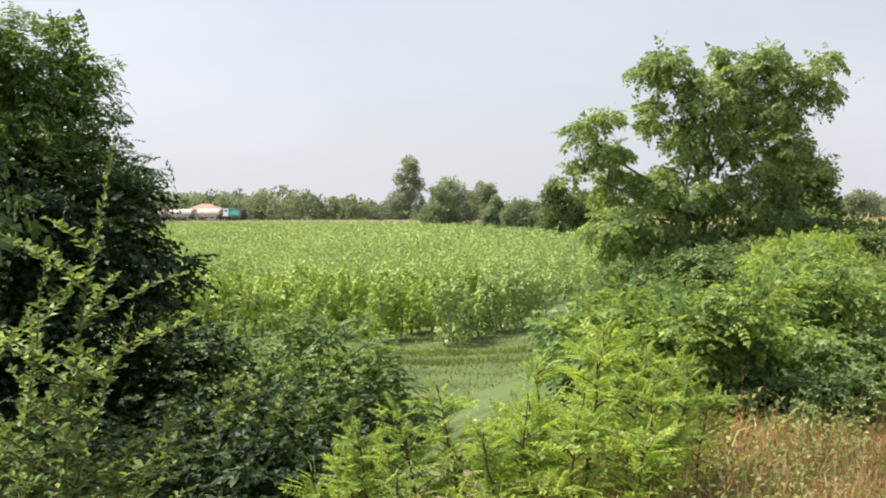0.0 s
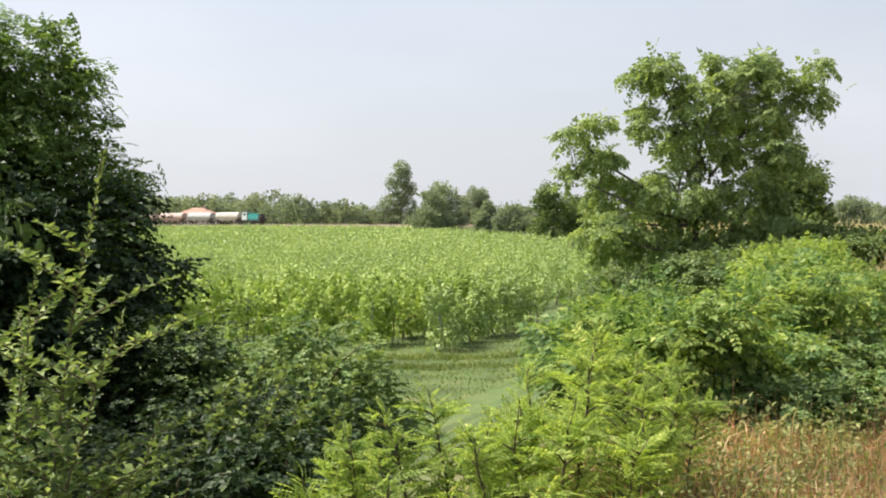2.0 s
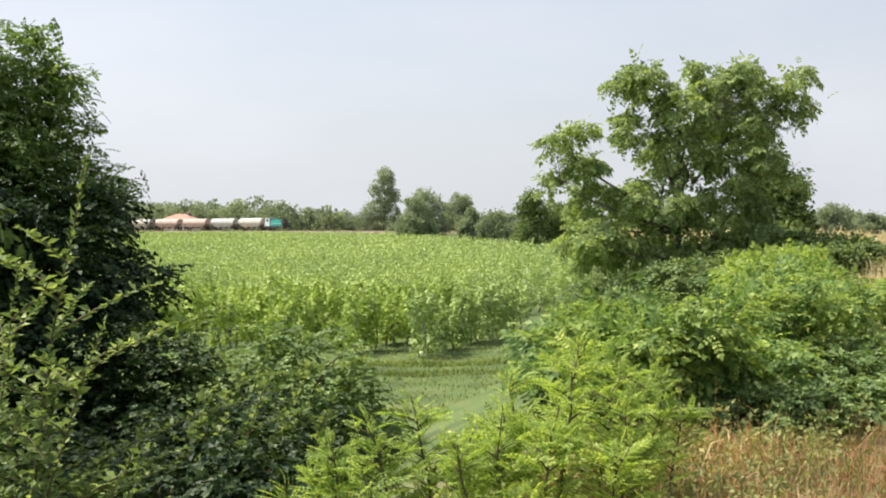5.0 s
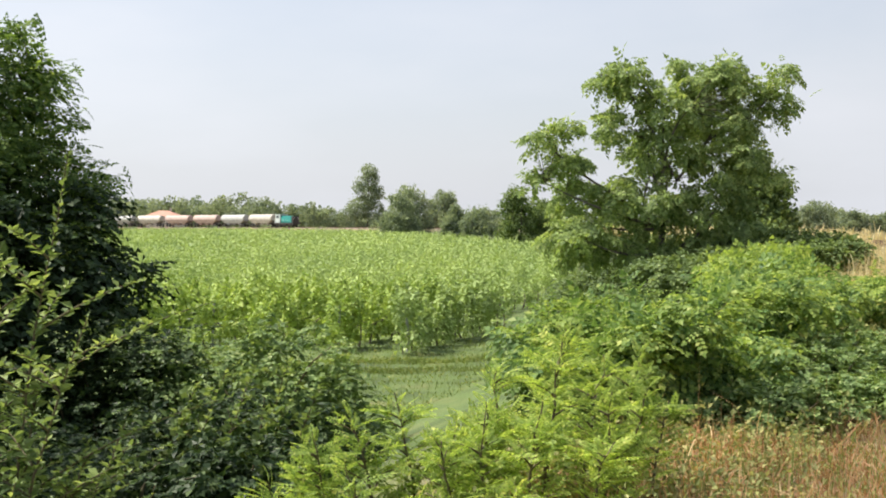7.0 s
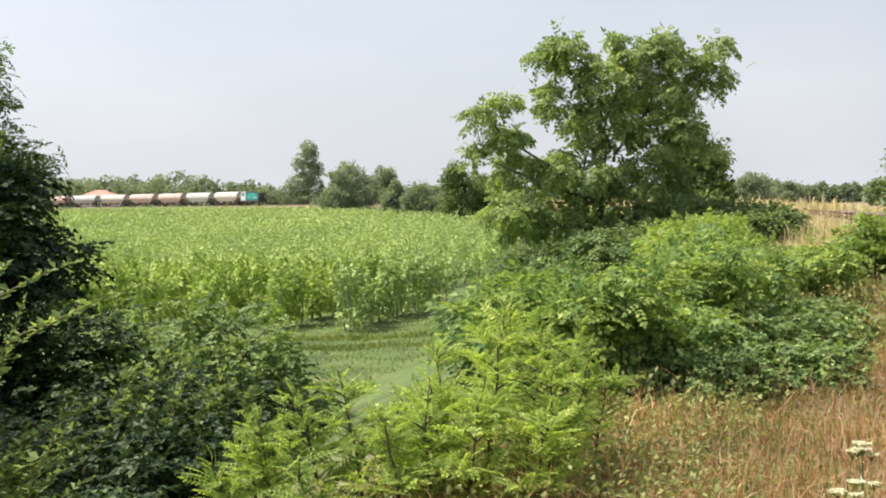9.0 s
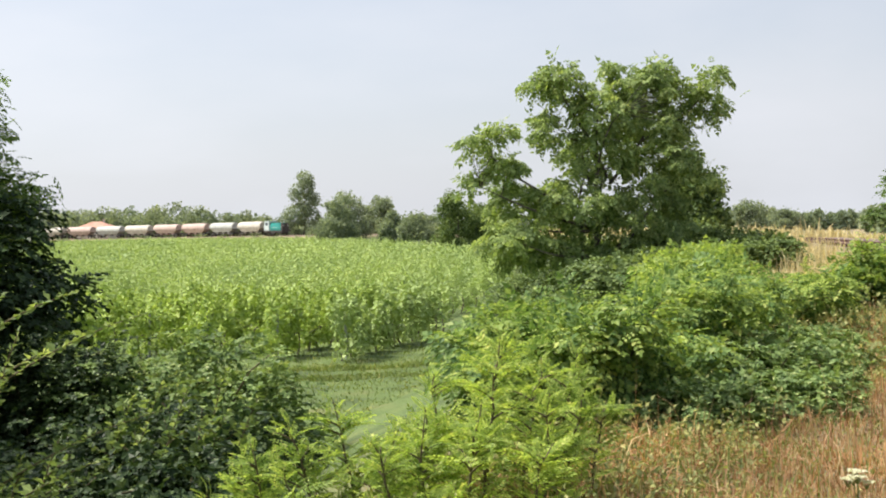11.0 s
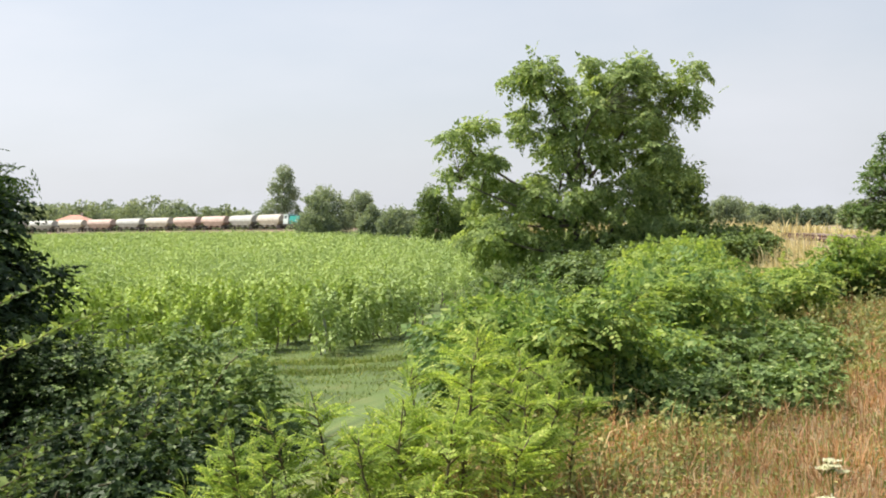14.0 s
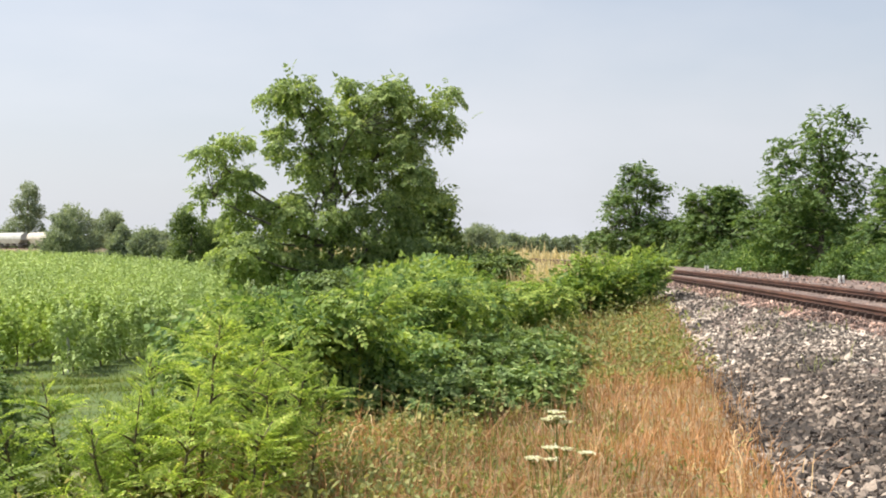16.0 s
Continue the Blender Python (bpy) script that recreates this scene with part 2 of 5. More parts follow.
M_STRAW = leaf_mat("dry_grass", (0.312, 0.161, 0.092), (0.530, 0.312, 0.187), (0.728, 0.551, 0.385), glow=0.3, gloss=0.7, patch=0.9)
M_WEED = leaf_mat("weed_leaf", (0.18, 0.21, 0.09), (0.34, 0.36, 0.165), (0.5, 0.47, 0.25), glow=0.33, gloss=0.6, patch=1.2)
M_PALE = leaf_mat("pale_straw", (0.5, 0.41, 0.25), (0.72, 0.62, 0.41), (0.8, 0.73, 0.54), glow=0.3, gloss=0.7, patch=0.3)
M_GRASS = leaf_mat("green_grass", (0.13, 0.18, 0.055), (0.25, 0.31, 0.1), (0.42, 0.4, 0.18), glow=0.35, gloss=0.6, patch=0.8)
M_BARK = rough_mat("bark", [(0.3, (0.06, 0.05, 0.04)), (0.7, (0.17, 0.14, 0.115))], 5.0, 40.0, 0.9, 0.6)
M_TWIG = rough_mat("green_brown_twig", [(0.3, (0.07, 0.05, 0.03)), (0.7, (0.14, 0.12, 0.05))], 9.0, 60.0, 0.8, 0.3)
M_RAIL = rough_mat("rusty_rail", [(0.3, (0.068, 0.034, 0.025)), (0.7, (0.14, 0.066, 0.043))], 3.0, 50.0, 0.75, 0.3)
M_SLEEPER = rough_mat("weathered_sleeper", [(0.3, (0.17, 0.11, 0.09)), (0.7, (0.30, 0.22, 0.19))], 2.0, 40.0, 0.9, 0.4, spread=0.2)
M_STONE = stone_mat("ballast_stone", (0.98, 0.86, 0.76), -0.42, 0.04)
M_DUSTY_STONE = stone_mat("dusty_pale_stone", (1.30, 0.93, 0.80), -0.20, 0.14)
M_PALE_STONE = stone_mat("bleached_stone", (1.22, 1.12, 1.02), -0.22, 0.22)
M_FASTEN = rough_mat("dark_rusty_iron", [(0.3, (0.03, 0.018, 0.014)), (0.7, (0.07, 0.038, 0.028))], 9.0, 60.0, 0.8, 0.3)
M_CONCRETE = rough_mat("weathered_concrete", [(0.3, (0.27, 0.28, 0.27)), (0.7, (0.42, 0.43, 0.41))], 4.0, 50.0, 0.9, 0.3)
M_WHITE = rough_mat("white_paint", [(0.3, (0.66, 0.66, 0.62)), (0.7, (0.84, 0.84, 0.80))], 6.0, 60.0, 0.6, 0.1)


# ---- making meshes ----
def mesh_of(name, verts, faces, mat, smooth=False):
    """A mesh from arrays of triangles or quads (or a list of both)."""
    me = bpy.data.meshes.new(name)
    sets = faces if isinstance(faces, list) else [faces]
    sets = [np.asarray(f, np.int32) for f in sets if len(f)]
    counts = np.concatenate([np.full(len(f), f.shape[1], np.int32) for f in sets])
    loops = np.concatenate([f.ravel() for f in sets])
    me.vertices.add(len(verts))
    me.vertices.foreach_set("co", np.asarray(verts, np.float32).ravel())
    me.loops.add(len(loops))
    me.loops.foreach_set("vertex_index", loops)
    me.polygons.add(len(counts))
    me.polygons.foreach_set("loop_start", np.concatenate([[0], np.cumsum(counts)[:-1]]).astype(np.int32))
    me.polygons.foreach_set("use_smooth", np.full(len(counts), smooth))
    me.materials.append(mat)
    me.update(calc_edges=True)
    me.validate()
    return me


def part(name, bm, material, parent, label="", smooth=False):
    """Links a bmesh as one mesh object under a thing or a part."""
    me = bpy.data.meshes.new(name)
    bm.to_mesh(me)
    bm.free()
    me.materials.append(material)
    if smooth:
        me.polygons.foreach_set("use_smooth", np.full(len(me.polygons), True))
    ob = new(name, me)
    ob.parent = parent
    return tagged(ob, label)


def child(name, me, parent, label=""):
    ob = new(name, me)
    ob.parent = parent
    return tagged(ob, label)


def thing(name, x, y, z, label, category, group="", kind="", turn=0.0):
    ob = new(name)
    ob.matrix_basis = pose(x, y, z, 0, 0, turn)
    return tagged(ob, label, category, group, kind)


def box(bm, cx, cy, cz, sx, sy, sz, bevel=0.0):
    made = bmesh.ops.create_cube(bm, size=1.0)
    for v in made["verts"]:
        v.co = Vector((cx + v.co.x * sx, cy + v.co.y * sy, cz + v.co.z * sz))
    if bevel:
        edges = list({e for v in made["verts"] for e in v.link_edges})
        bmesh.ops.bevel(bm, geom=edges, offset=bevel, segments=2, affect="EDGES")
    return bm


def tubes(paths, sides=5):
    """Tapered tubes along (points, radii) pairs: vertices and quads."""
    vs, fs, n = [], [], 0
    ring = np.arange(sides) * 2 * np.pi / sides
    for pts, rad in paths:
        pts = np.asarray(pts, float)
        d = np.gradient(pts, axis=0)
        d /= np.linalg.norm(d, axis=1, keepdims=True) + 1e-9
        ref = np.where(np.abs(d[:, 2:3]) > 0.9, [[1.0, 0, 0]], [[0, 0, 1.0]])
        a = np.cross(d, ref)
        a /= np.linalg.norm(a, axis=1, keepdims=True) + 1e-9
        b = np.cross(d, a)
        r = np.asarray(rad, float)[:, None, None]
        v = pts[:, None] + r * (np.cos(ring)[None, :, None] * a[:, None] + np.sin(ring)[None, :, None] * b[:, None])
        k = len(pts)
        i = np.arange(k - 1)[:, None] * sides
        j = np.arange(sides)[None]
        j2 = (j + 1) % sides
        fs.append(np.stack([i + j, i + j2, i + sides + j2, i + sides + j], -1).reshape(-1, 4) + n)
        vs.append(v.reshape(-1, 3))
        n += k * sides
    return np.concatenate(vs), np.concatenate(fs)


# leaf patterns: x across, y from stalk to tip, z up; unit length
def leaflet(x, y, ang, ln, w, fold=0.12, droop=0.0):
    c, s = math.cos(ang), math.sin(ang)
    pts = [(0, 0, 0), (-w, ln * 0.5, fold * ln), (0, ln, -droop * ln), (w, ln * 0.5, fold * ln)]
    v = np.array([(x + px * c - py * s, y + px * s + py * c, pz) for px, py, pz in pts])
    return v, np.array([(0, 3, 2), (0, 2, 1)])


def joined(bits):
    vs, fs, n = [], [], 0
    for v, f in bits:
        vs.append(v)
        fs.append(f + n)
        n += len(v)
    return np.concatenate(vs), np.concatenate(fs)


def pinnate(pairs, ln, w, droop=0.3, spread=1.15):
    bits = []
    for i in range(pairs):
        y = 0.14 + 0.78 * i / (pairs - 1)
        k = 1.0 - 0.35 * abs(i / (pairs - 1) - 0.45)
        for side in (-1, 1):
            bits.append(leaflet(0, y, -side * spread, ln * k, w * k, 0.1, 0.15))
    bits.append(leaflet(0, 0.95, 0.0, ln, w))
    bits.append((np.array([(-0.008, 0, 0), (0.008, 0, 0), (0.004, 1, 0), (-0.004, 1, 0)]), np.array([(0, 1, 2), (0, 2, 3)])))
    v, f = joined(bits)
    v[:, 2] -= droop * v[:, 1] ** 2
    return v, f


L_SIMPLE = leaflet(0, 0, 0, 1.0, 0.30, 0.10, 0.12)
L_ROUND = leaflet(0, 0, 0, 1.0, 0.54, 0.16, 0.15)
L_WIDE = leaflet(0, 0, 0, 1.0, 0.42, 0.14, 0.15)
L_ROBINIA = pinnate(8, 0.20, 0.056, 0.34)
L_SCRUB = pinnate(4, 0.30, 0.115, 0.3)
L_SPRAY = pinnate(3, 0.36, 0.13, 0.35)
L_WALNUT = pinnate(3, 0.46, 0.15, 0.40, 1.0)
L_TRIPLE = joined([leaflet(0, 0.25, a, 0.62, 0.24, 0.12, 0.1) for a in (-1.15, 0.0, 1.15)])
_lobes = [(0, 0.06), (-0.34, -0.06), (-0.48, 0.30), (-0.27, 0.42), (-0.30, 0.78), (0, 1.0), (0.30, 0.78), (0.27, 0.42), (0.48, 0.30), (0.34, -0.06)]
L_VINE = (np.array([(x, y, 0.10 * abs(x) - 0.12 * y * y) for x, y in _lobes]),
          np.array([(0, i + 1, i) for i in range(1, 9)]))


def basis(out, up, rng, spin=0.6):
    """Frames for leaves that point along out with their faces towards up."""
    y = out / (np.linalg.norm(out, axis=1, keepdims=True) + 1e-9)
    z = up + rng.normal(0, spin, out.shape)
    x = np.cross(y, z)
    x /= np.linalg.norm(x, axis=1, keepdims=True) + 1e-9
    z = np.cross(x, y)
    return np.stack([x, y, z], -1)


def scatter(pattern, at, frames, size):
    v, f = pattern
    size = np.broadcast_to(np.asarray(size, float), (len(at),))
    pts = np.einsum("nij,kj->nki", frames, v) * size[:, None, None] + at[:, None]
    return pts.reshape(-1, 3), (f[None] + (np.arange(len(at)) * len(v))[:, None, None]).reshape(-1, 3)


def in_blobs(blobs, n, rng, shell=0.55):
    """Points in the outer part of ellipsoids (x, y, z, rx, ry, rz), with the outward way."""
    b = np.array(blobs, float)
    area = (b[:, 3] * b[:, 4] + b[:, 4] * b[:, 5] + b[:, 3] * b[:, 5])
    pick = rng.choice(len(b), n, p=area / area.sum())
    d = rng.normal(size=(n, 3))
    d /= np.linalg.norm(d, axis=1, keepdims=True)
    r = shell + (1 - shell) * rng.random(n) ** 0.6
    r *= 1 + rng.normal(0, 0.06, n)
    return b[pick, :3] + d * b[pick, 3:6] * r[:, None], d


def lumpy(blobs, rng, n, lo=0.25, hi=0.42, out=0.95):
    """Blobs with smaller ones grown on their upper skin."""
    more = list(blobs)
    for bx, by, bz, rx, ry, rz in blobs:
        for _ in range(n):
            a, e, k = rng.uniform(0, 6.28), rng.uniform(-0.4, 1.1), rng.uniform(lo, hi)
            more.append((bx + rx * out * math.cos(a) * math.cos(e), by + ry * out * math.sin(a) * math.cos(e), bz + rz * out * math.sin(e), rx * k, ry * k, rz * k * 0.9))
    return more


def limb(a, b, rng, sag=0.12, k=6):
    t = np.linspace(0, 1, k)[:, None]
    a, b = np.asarray(a, float), np.asarray(b, float)
    ln = np.linalg.norm(b - a)
    mid = rng.normal(0, sag * ln, 3) + np.array([0, 0, sag * ln * 0.5])
    return a * (1 - t) + b * t + mid * (4 * t * (1 - t)) * 0.5


def foliage(tips, outs, pattern, size, per, spread, rng, up=0.7, spin=0.6, droop=0.15):
    """Tufts of leaves round the tips."""
    at = np.repeat(tips, per, 0) + rng.normal(0, spread, (len(tips) * per, 3))
    way = np.repeat(outs, per, 0) + rng.normal(0, 0.7, at.shape)
    way[:, 2] -= droop
    upv = np.tile([[0, 0, 1.0]], (len(at), 1)) * up + np.repeat(outs, per, 0) * 0.6
    return scatter(pattern, at, basis(way, upv, rng, spin), size * rng.uniform(0.65, 1.25, len(at)))


def sprays(tips, outs, pattern, size, length, leaves, rng, rise=0.3, sag=0.45, spin=0.28):
    """Arching twigs that grow out of the tips, with leaves in turn to either side, held nearly flat."""
    n = len(tips)
    d = outs * np.array([1, 1, 0.6]) + rng.normal(0, 0.35, outs.shape)
    d[:, 2] += rise
    d /= np.linalg.norm(d, axis=1, keepdims=True)
    ln = length * rng.uniform(0.55, 1.35, n)
    droop = sag * rng.uniform(0.5, 1.5, n)
    ats, ways, sizes = [], [], []
    for k in range(leaves):
        t = (k + 0.6) / leaves
        at = tips + d * (ln * (t - 0.45))[:, None]
        at[:, 2] -= droop * ln * t * t
        run = d.copy()
        run[:, 2] -= 2 * droop * t
        side = np.stack([-run[:, 1], run[:, 0], 0 * ln], 1)
        side /= np.linalg.norm(side, axis=1, keepdims=True) + 1e-9
        sign = 0.0 if k == leaves - 1 else (1.0 if k % 2 else -1.0)
        ats.append(at)
        ways.append(run * 0.6 + side * sign * 0.95 + rng.normal(0, 0.16, at.shape))
        sizes.append(size * (1.12 - 0.4 * t) * rng.uniform(0.7, 1.2, n))
    up = np.tile(np.array([[0, 0, 1.0]]), (n * leaves, 1)) + np.tile(outs, (leaves, 1)) * 0.35
    return scatter(pattern, np.concatenate(ats), basis(np.concatenate(ways), up, rng, spin), np.concatenate(sizes))


def inner_leaves(blobs, n, rng):
    """Leaves in the depth of a crown, which close its inside."""
    b = np.array(blobs, float)
    b[:, 3:6] *= 0.72
    return in_blobs(b, n, rng, 0.25)


def merged(*sets):
    vs, fs, n = [], [], 0
    for v, f in sets:
        vs.append(v)
        fs.append(f + n)
        n += len(v)
    return np.concatenate(vs), np.concatenate(fs)


def tree(name, x, y, label, category, height, blobs, pattern, leaf, tips, per, spread, mat, seed, fork=0.3, girth=0.2,
         limbs=7, group="", lean=(0, 0), z=None, twigs=True, sides=6, shell=0.5, bark=None, droop=0.15, spray=None, inner=0, boughs=()):
    """A tapered trunk that forks into limbs and twigs, and a crown of leaf tufts. Blobs are in the tree's own space."""
    rng = np.random.default_rng(seed)
    z = float(land(x, y)) - 0.05 if z is None else z
    ob = thing(name, x, y, z, label, category, group)
    pts, outs = in_blobs(blobs, tips, rng, shell)
    pts[:, 2] = np.maximum(pts[:, 2], 0.12)
    b = np.array(blobs, float)
    top = np.array([lean[0], lean[1], height * 0.86])
    spine = limb((0, 0, 0), top, rng, 0.05, 9)
    rad = np.linspace(girth, girth * 0.16, 9)
    rad[0] *= 1.35
    paths = [(spine, rad)]
    ends = rng.choice(len(pts), min(limbs, len(pts)), replace=False)
    nodes = [spine[2:]]
    for e in ends:
        end = pts[e]
        t = np.clip(fork + 0.5 * max(end[2] / height - fork, 0) * rng.uniform(0.3, 1.0), fork, 0.9)
        base = spine[int(round(t * 8))]
        c = limb(base, base + (end - base) * 0.93, rng, 0.13, 7)
        paths.append((c, np.linspace(girth * 0.5, girth * 0.08, 7)))
        nodes.append(c[2:])
    if twigs:
        cloud = np.concatenate(nodes)
        for p in pts[rng.choice(len(pts), min(len(pts), 130), replace=False)]:
            j = np.argmin(((cloud - p) ** 2).sum(1))
            paths.append((limb(cloud[j], p, rng, 0.1, 4), np.linspace(girth * 0.10, girth * 0.03, 4)))
    for points, thick in boughs:
        bent = np.concatenate([limb(a, c, rng, 0.06, 5)[:-1] for a, c in zip(points, points[1:])] + [np.array([points[-1]], float)])
        paths.append((bent, np.linspace(thick, thick * 0.3, len(bent))))
    v, f = tubes(paths, sides)
    child("trunk", mesh_of("trunk", v, f, bark or M_BARK, True), ob)
    if spray:
        v, f = sprays(pts, outs, pattern, leaf, spray[0], per, rng, *spray[1:])
    else:
        v, f = foliage(pts, outs, pattern, leaf, per, spread, rng, droop=droop)
    if inner:
        p, o = inner_leaves(blobs, inner, rng)
        keep = p[:, 2] > 0.1
        v, f = merged((v, f), foliage(p[keep], o[keep], pattern, leaf, 2, spread, rng))
    child("crown", mesh_of("crown", v, f, mat), ob)
    return ob


def shrub(name, x, y, label, category, blobs, pattern, leaf, tips, per, spread, mat, seed, stems=9, group="", z=None, thick=0.02, shell=0.6, spray=None, inner=0, sunlit=None):
    """Stems from one root spread out to a dense, uneven shell of leaf tufts."""
    rng = np.random.default_rng(seed)
    z = float(land(x, y)) - 0.05 if z is None else z
    ob = thing(name, x, y, z, label, category, group)
    pts, outs = in_blobs(blobs, tips, rng, shell)
    low = land(x + pts[:, 0], y + pts[:, 1]) - z + 0.05
    keep = pts[:, 2] > low
    pts, outs = pts[keep], outs[keep]
    paths = []
    for e in rng.choice(len(pts), min(stems, len(pts)), replace=False):
        foot = np.array([*rng.normal(0, 0.12, 2), 0.0])
        paths.append((limb(foot, pts[e], rng, 0.12, 6), np.linspace(thick, thick * 0.3, 6)))
    for p in paths:
        v, f = tubes([p], 4)
        child("stem", mesh_of("stem", v, f, M_TWIG, True), ob)
    high = pts[:, 2] / (pts[:, 2].max() + 1e-6)
    # Upper tufts get a paler leaf: the sunlit top is put into colour.
    lit_tops = (high + rng.normal(0, 0.16, len(pts)) > 0.62) if sunlit else np.zeros(len(pts), bool)
    for pick, m, nm in ((~lit_tops, mat, "foliage"), (lit_tops, sunlit, "young_foliage")):
        if not pick.any():
            continue
        if spray:
            lift = (spray[0] * 1.5, spray[1] + 0.55, *spray[2:]) if nm == "young_foliage" else spray
            v, f = sprays(pts[pick], outs[pick], pattern, leaf, lift[0], per, rng, *lift[1:])
        else:
            v, f = foliage(pts[pick], outs[pick], pattern, leaf, per, spread, rng)
        if inner and nm == "foliage":
            p, o = inner_leaves(blobs, inner, rng)
            keep = p[:, 2] > land(x + p[:, 0], y + p[:, 1]) - z
            v, f = merged((v, f), foliage(p[keep], o[keep], pattern, leaf, 2, spread, rng))
        child(nm, mesh_of(nm, v, f, m), ob)
    return ob


def shoots(name, x, y, label, category, spots, pattern, leaf, mat, seed, gap=0.09, group="", z=None, thick=0.012, arch=0.25, side=4, sunlit=None, split=False, reach=(0.2, 0.42)):
    """Upright sapling shoots (dx, dy, height, lean_x, lean_y), each with leaves in turn up its stem and side twigs."""
    rng = np.random.default_rng(seed)
    z = float(land(x, y)) - 0.05 if z is None else z
    ob = thing(name, x, y, z, label, category, group)
    t = np.linspace(0, 1, 9)
    for dx, dy, h, lx, ly in spots:
        paths, at, way, sz = [], [], [], []
        foot = np.array([dx, dy, float(land(x + dx, y + dy)) - z])
        stem = foot + np.stack([lx * t ** 1.5, ly * t ** 1.5, h * t], 1) + rng.normal(0, 0.012, (9, 3)) * t[:, None]
        lines = [(stem, h, thick)]
        for _ in range(side):
            k = rng.uniform(0.2, 0.88)
            p = np.array([np.interp(k, t, stem[:, i]) for i in range(3)])
            a, ln = rng.uniform(0, 6.28), h * rng.uniform(*reach) * (1.15 - k)
            br = p + np.stack([math.cos(a) * ln * t, math.sin(a) * ln * t, ln * (0.75 * t - 0.25 * t * t)], 1)
            lines.append((br, ln, thick * 0.55))
        for ln, length, th in lines:
            paths.append((ln, np.linspace(th, th * 0.25, 9)))
            n = max(int(length / gap), 4)
            for i in range(n):
                k = (i + rng.random()) / n
                if length == h and k < 0.12:
                    continue
                p = np.array([np.interp(k, t, ln[:, j]) for j in range(3)])
                d = np.array([np.interp(min(k + 0.05, 1), t, ln[:, j]) for j in range(3)]) - p + 1e-4
                d /= np.linalg.norm(d)
                a = i * 2.4 + rng.normal(0, 0.4)
                at.append(p)
                way.append(np.array([math.cos(a), math.sin(a), 0.25 + arch]) + d * (0.3 + 0.9 * k ** 3))
                sz.append(leaf * (1.15 - 0.55 * k ** 2) * rng.uniform(0.7, 1.2))
        v, f = tubes(paths[:1] if split else paths, 5)
        st = child("shoot", mesh_of("shoot", v, f, M_TWIG, True), ob)
        for p in paths[1:] if split else ():
            v, f = tubes([p], 5)
            child("twig", mesh_of("twig", v, f, M_TWIG, True), st)
        at, way, sz = np.array(at), np.array(way), np.array(sz)
        upv = np.tile([[0, 0, 1.0]], (len(at), 1))
        frames = basis(way, upv, rng, 0.6)
        # Leaves near the top are coloured paler, as if sunlit.
        lit_tops = (at[:, 2] - foot[2] > h * rng.uniform(0.55, 0.8, len(at))) if sunlit else np.zeros(len(at), bool)
        for pick, m, nm in ((~lit_tops, mat, "foliage"), (lit_tops, sunlit, "young_foliage")):
            if pick.any():
                v, f = scatter(pattern, at[pick], frames[pick], sz[pick])
                child(nm, mesh_of(nm, v, f, m), st)
    return ob


# ---- the ground: one sheet out to the horizon ----
def build_ground():
    rings = np.concatenate([[0.0], np.geomspace(2.0, 60.0, 110), np.geomspace(61.5, 520.0, 190)[0:], np.geomspace(560, 4600, 20)])
    front = np.radians(np.arange(-30, 44, 0.7))
    rest = np.radians(np.arange(44, 330, 4.0))
    az = np.concatenate([front, rest])
    rr, aa = np.meshgrid(rings, az, indexing="ij")
    x, y = rr * np.sin(aa), rr * np.cos(aa)
    v = np.stack([x, y, land(x, y)], -1)
    k = len(az)
    i = np.arange(len(rings) - 1)[:, None] * k
    j = np.arange(k)[None]
    j2 = (j + 1) % k
    f = np.stack([i + j, i + k + j, i + k + j2, i + j2], -1).reshape(-1, 4)
    me = mesh_of("ground", v.reshape(-1, 3), f, M_GROUND, True)
    q = off_line(x, y).ravel()
    far = np.hypot(x, y).ravel()
    dry = step(-9.0, -6.5, q) * (1 - step(5, 9, q)) + 0.9 * step(7, 12, q) * step(60, 90, far)
    edge = verge((x * U[0] + y * U[1]).ravel())
    dusty = step(edge - 0.2, edge + 0.3, q) * (1 - step(4.6, 5.4, q))
    col = me.color_attributes.new("cover", "FLOAT_COLOR", "POINT")
    col.data.foreach_set("color", np.stack([dry, dusty, 0 * q, 0 * q + 1], -1).astype(np.float32).ravel())
    tagged(new("ground", me), "grassy field and raised railway bank of straw-coloured turf", "ground", kind="structure")


build_ground()


# ---- the vineyard ----
VINE_Q, VINE_GAP, VINE_S = -15.9, 2.6, 40.3
RIGHT = -NL


def vine_sites():
    out = []
    for i in range(80):
        q = VINE_Q - VINE_GAP * i
        s = np.arange(VINE_S + RNG.uniform(-0.4, 0.4), 480, 1.1)
        p = np.multiply.outer(s, U) + RIGHT * q
        p += RNG.normal(0, 0.06, p.shape)
        d = np.hypot(p[:, 0], p[:, 1])
        az = np.degrees(np.arctan2(p[:, 0], p[:, 1]))
        edge = off_line(p[:, 0], p[:, 1])
        keep = (edge < -17.5) & (az > -21) & (az < 24)
        out += [(x, y, dd, i, k) for (x, y), dd, k in zip(p[keep], d[keep], np.flatnonzero(keep))]
    return np.array(out)


SITES = vine_sites()


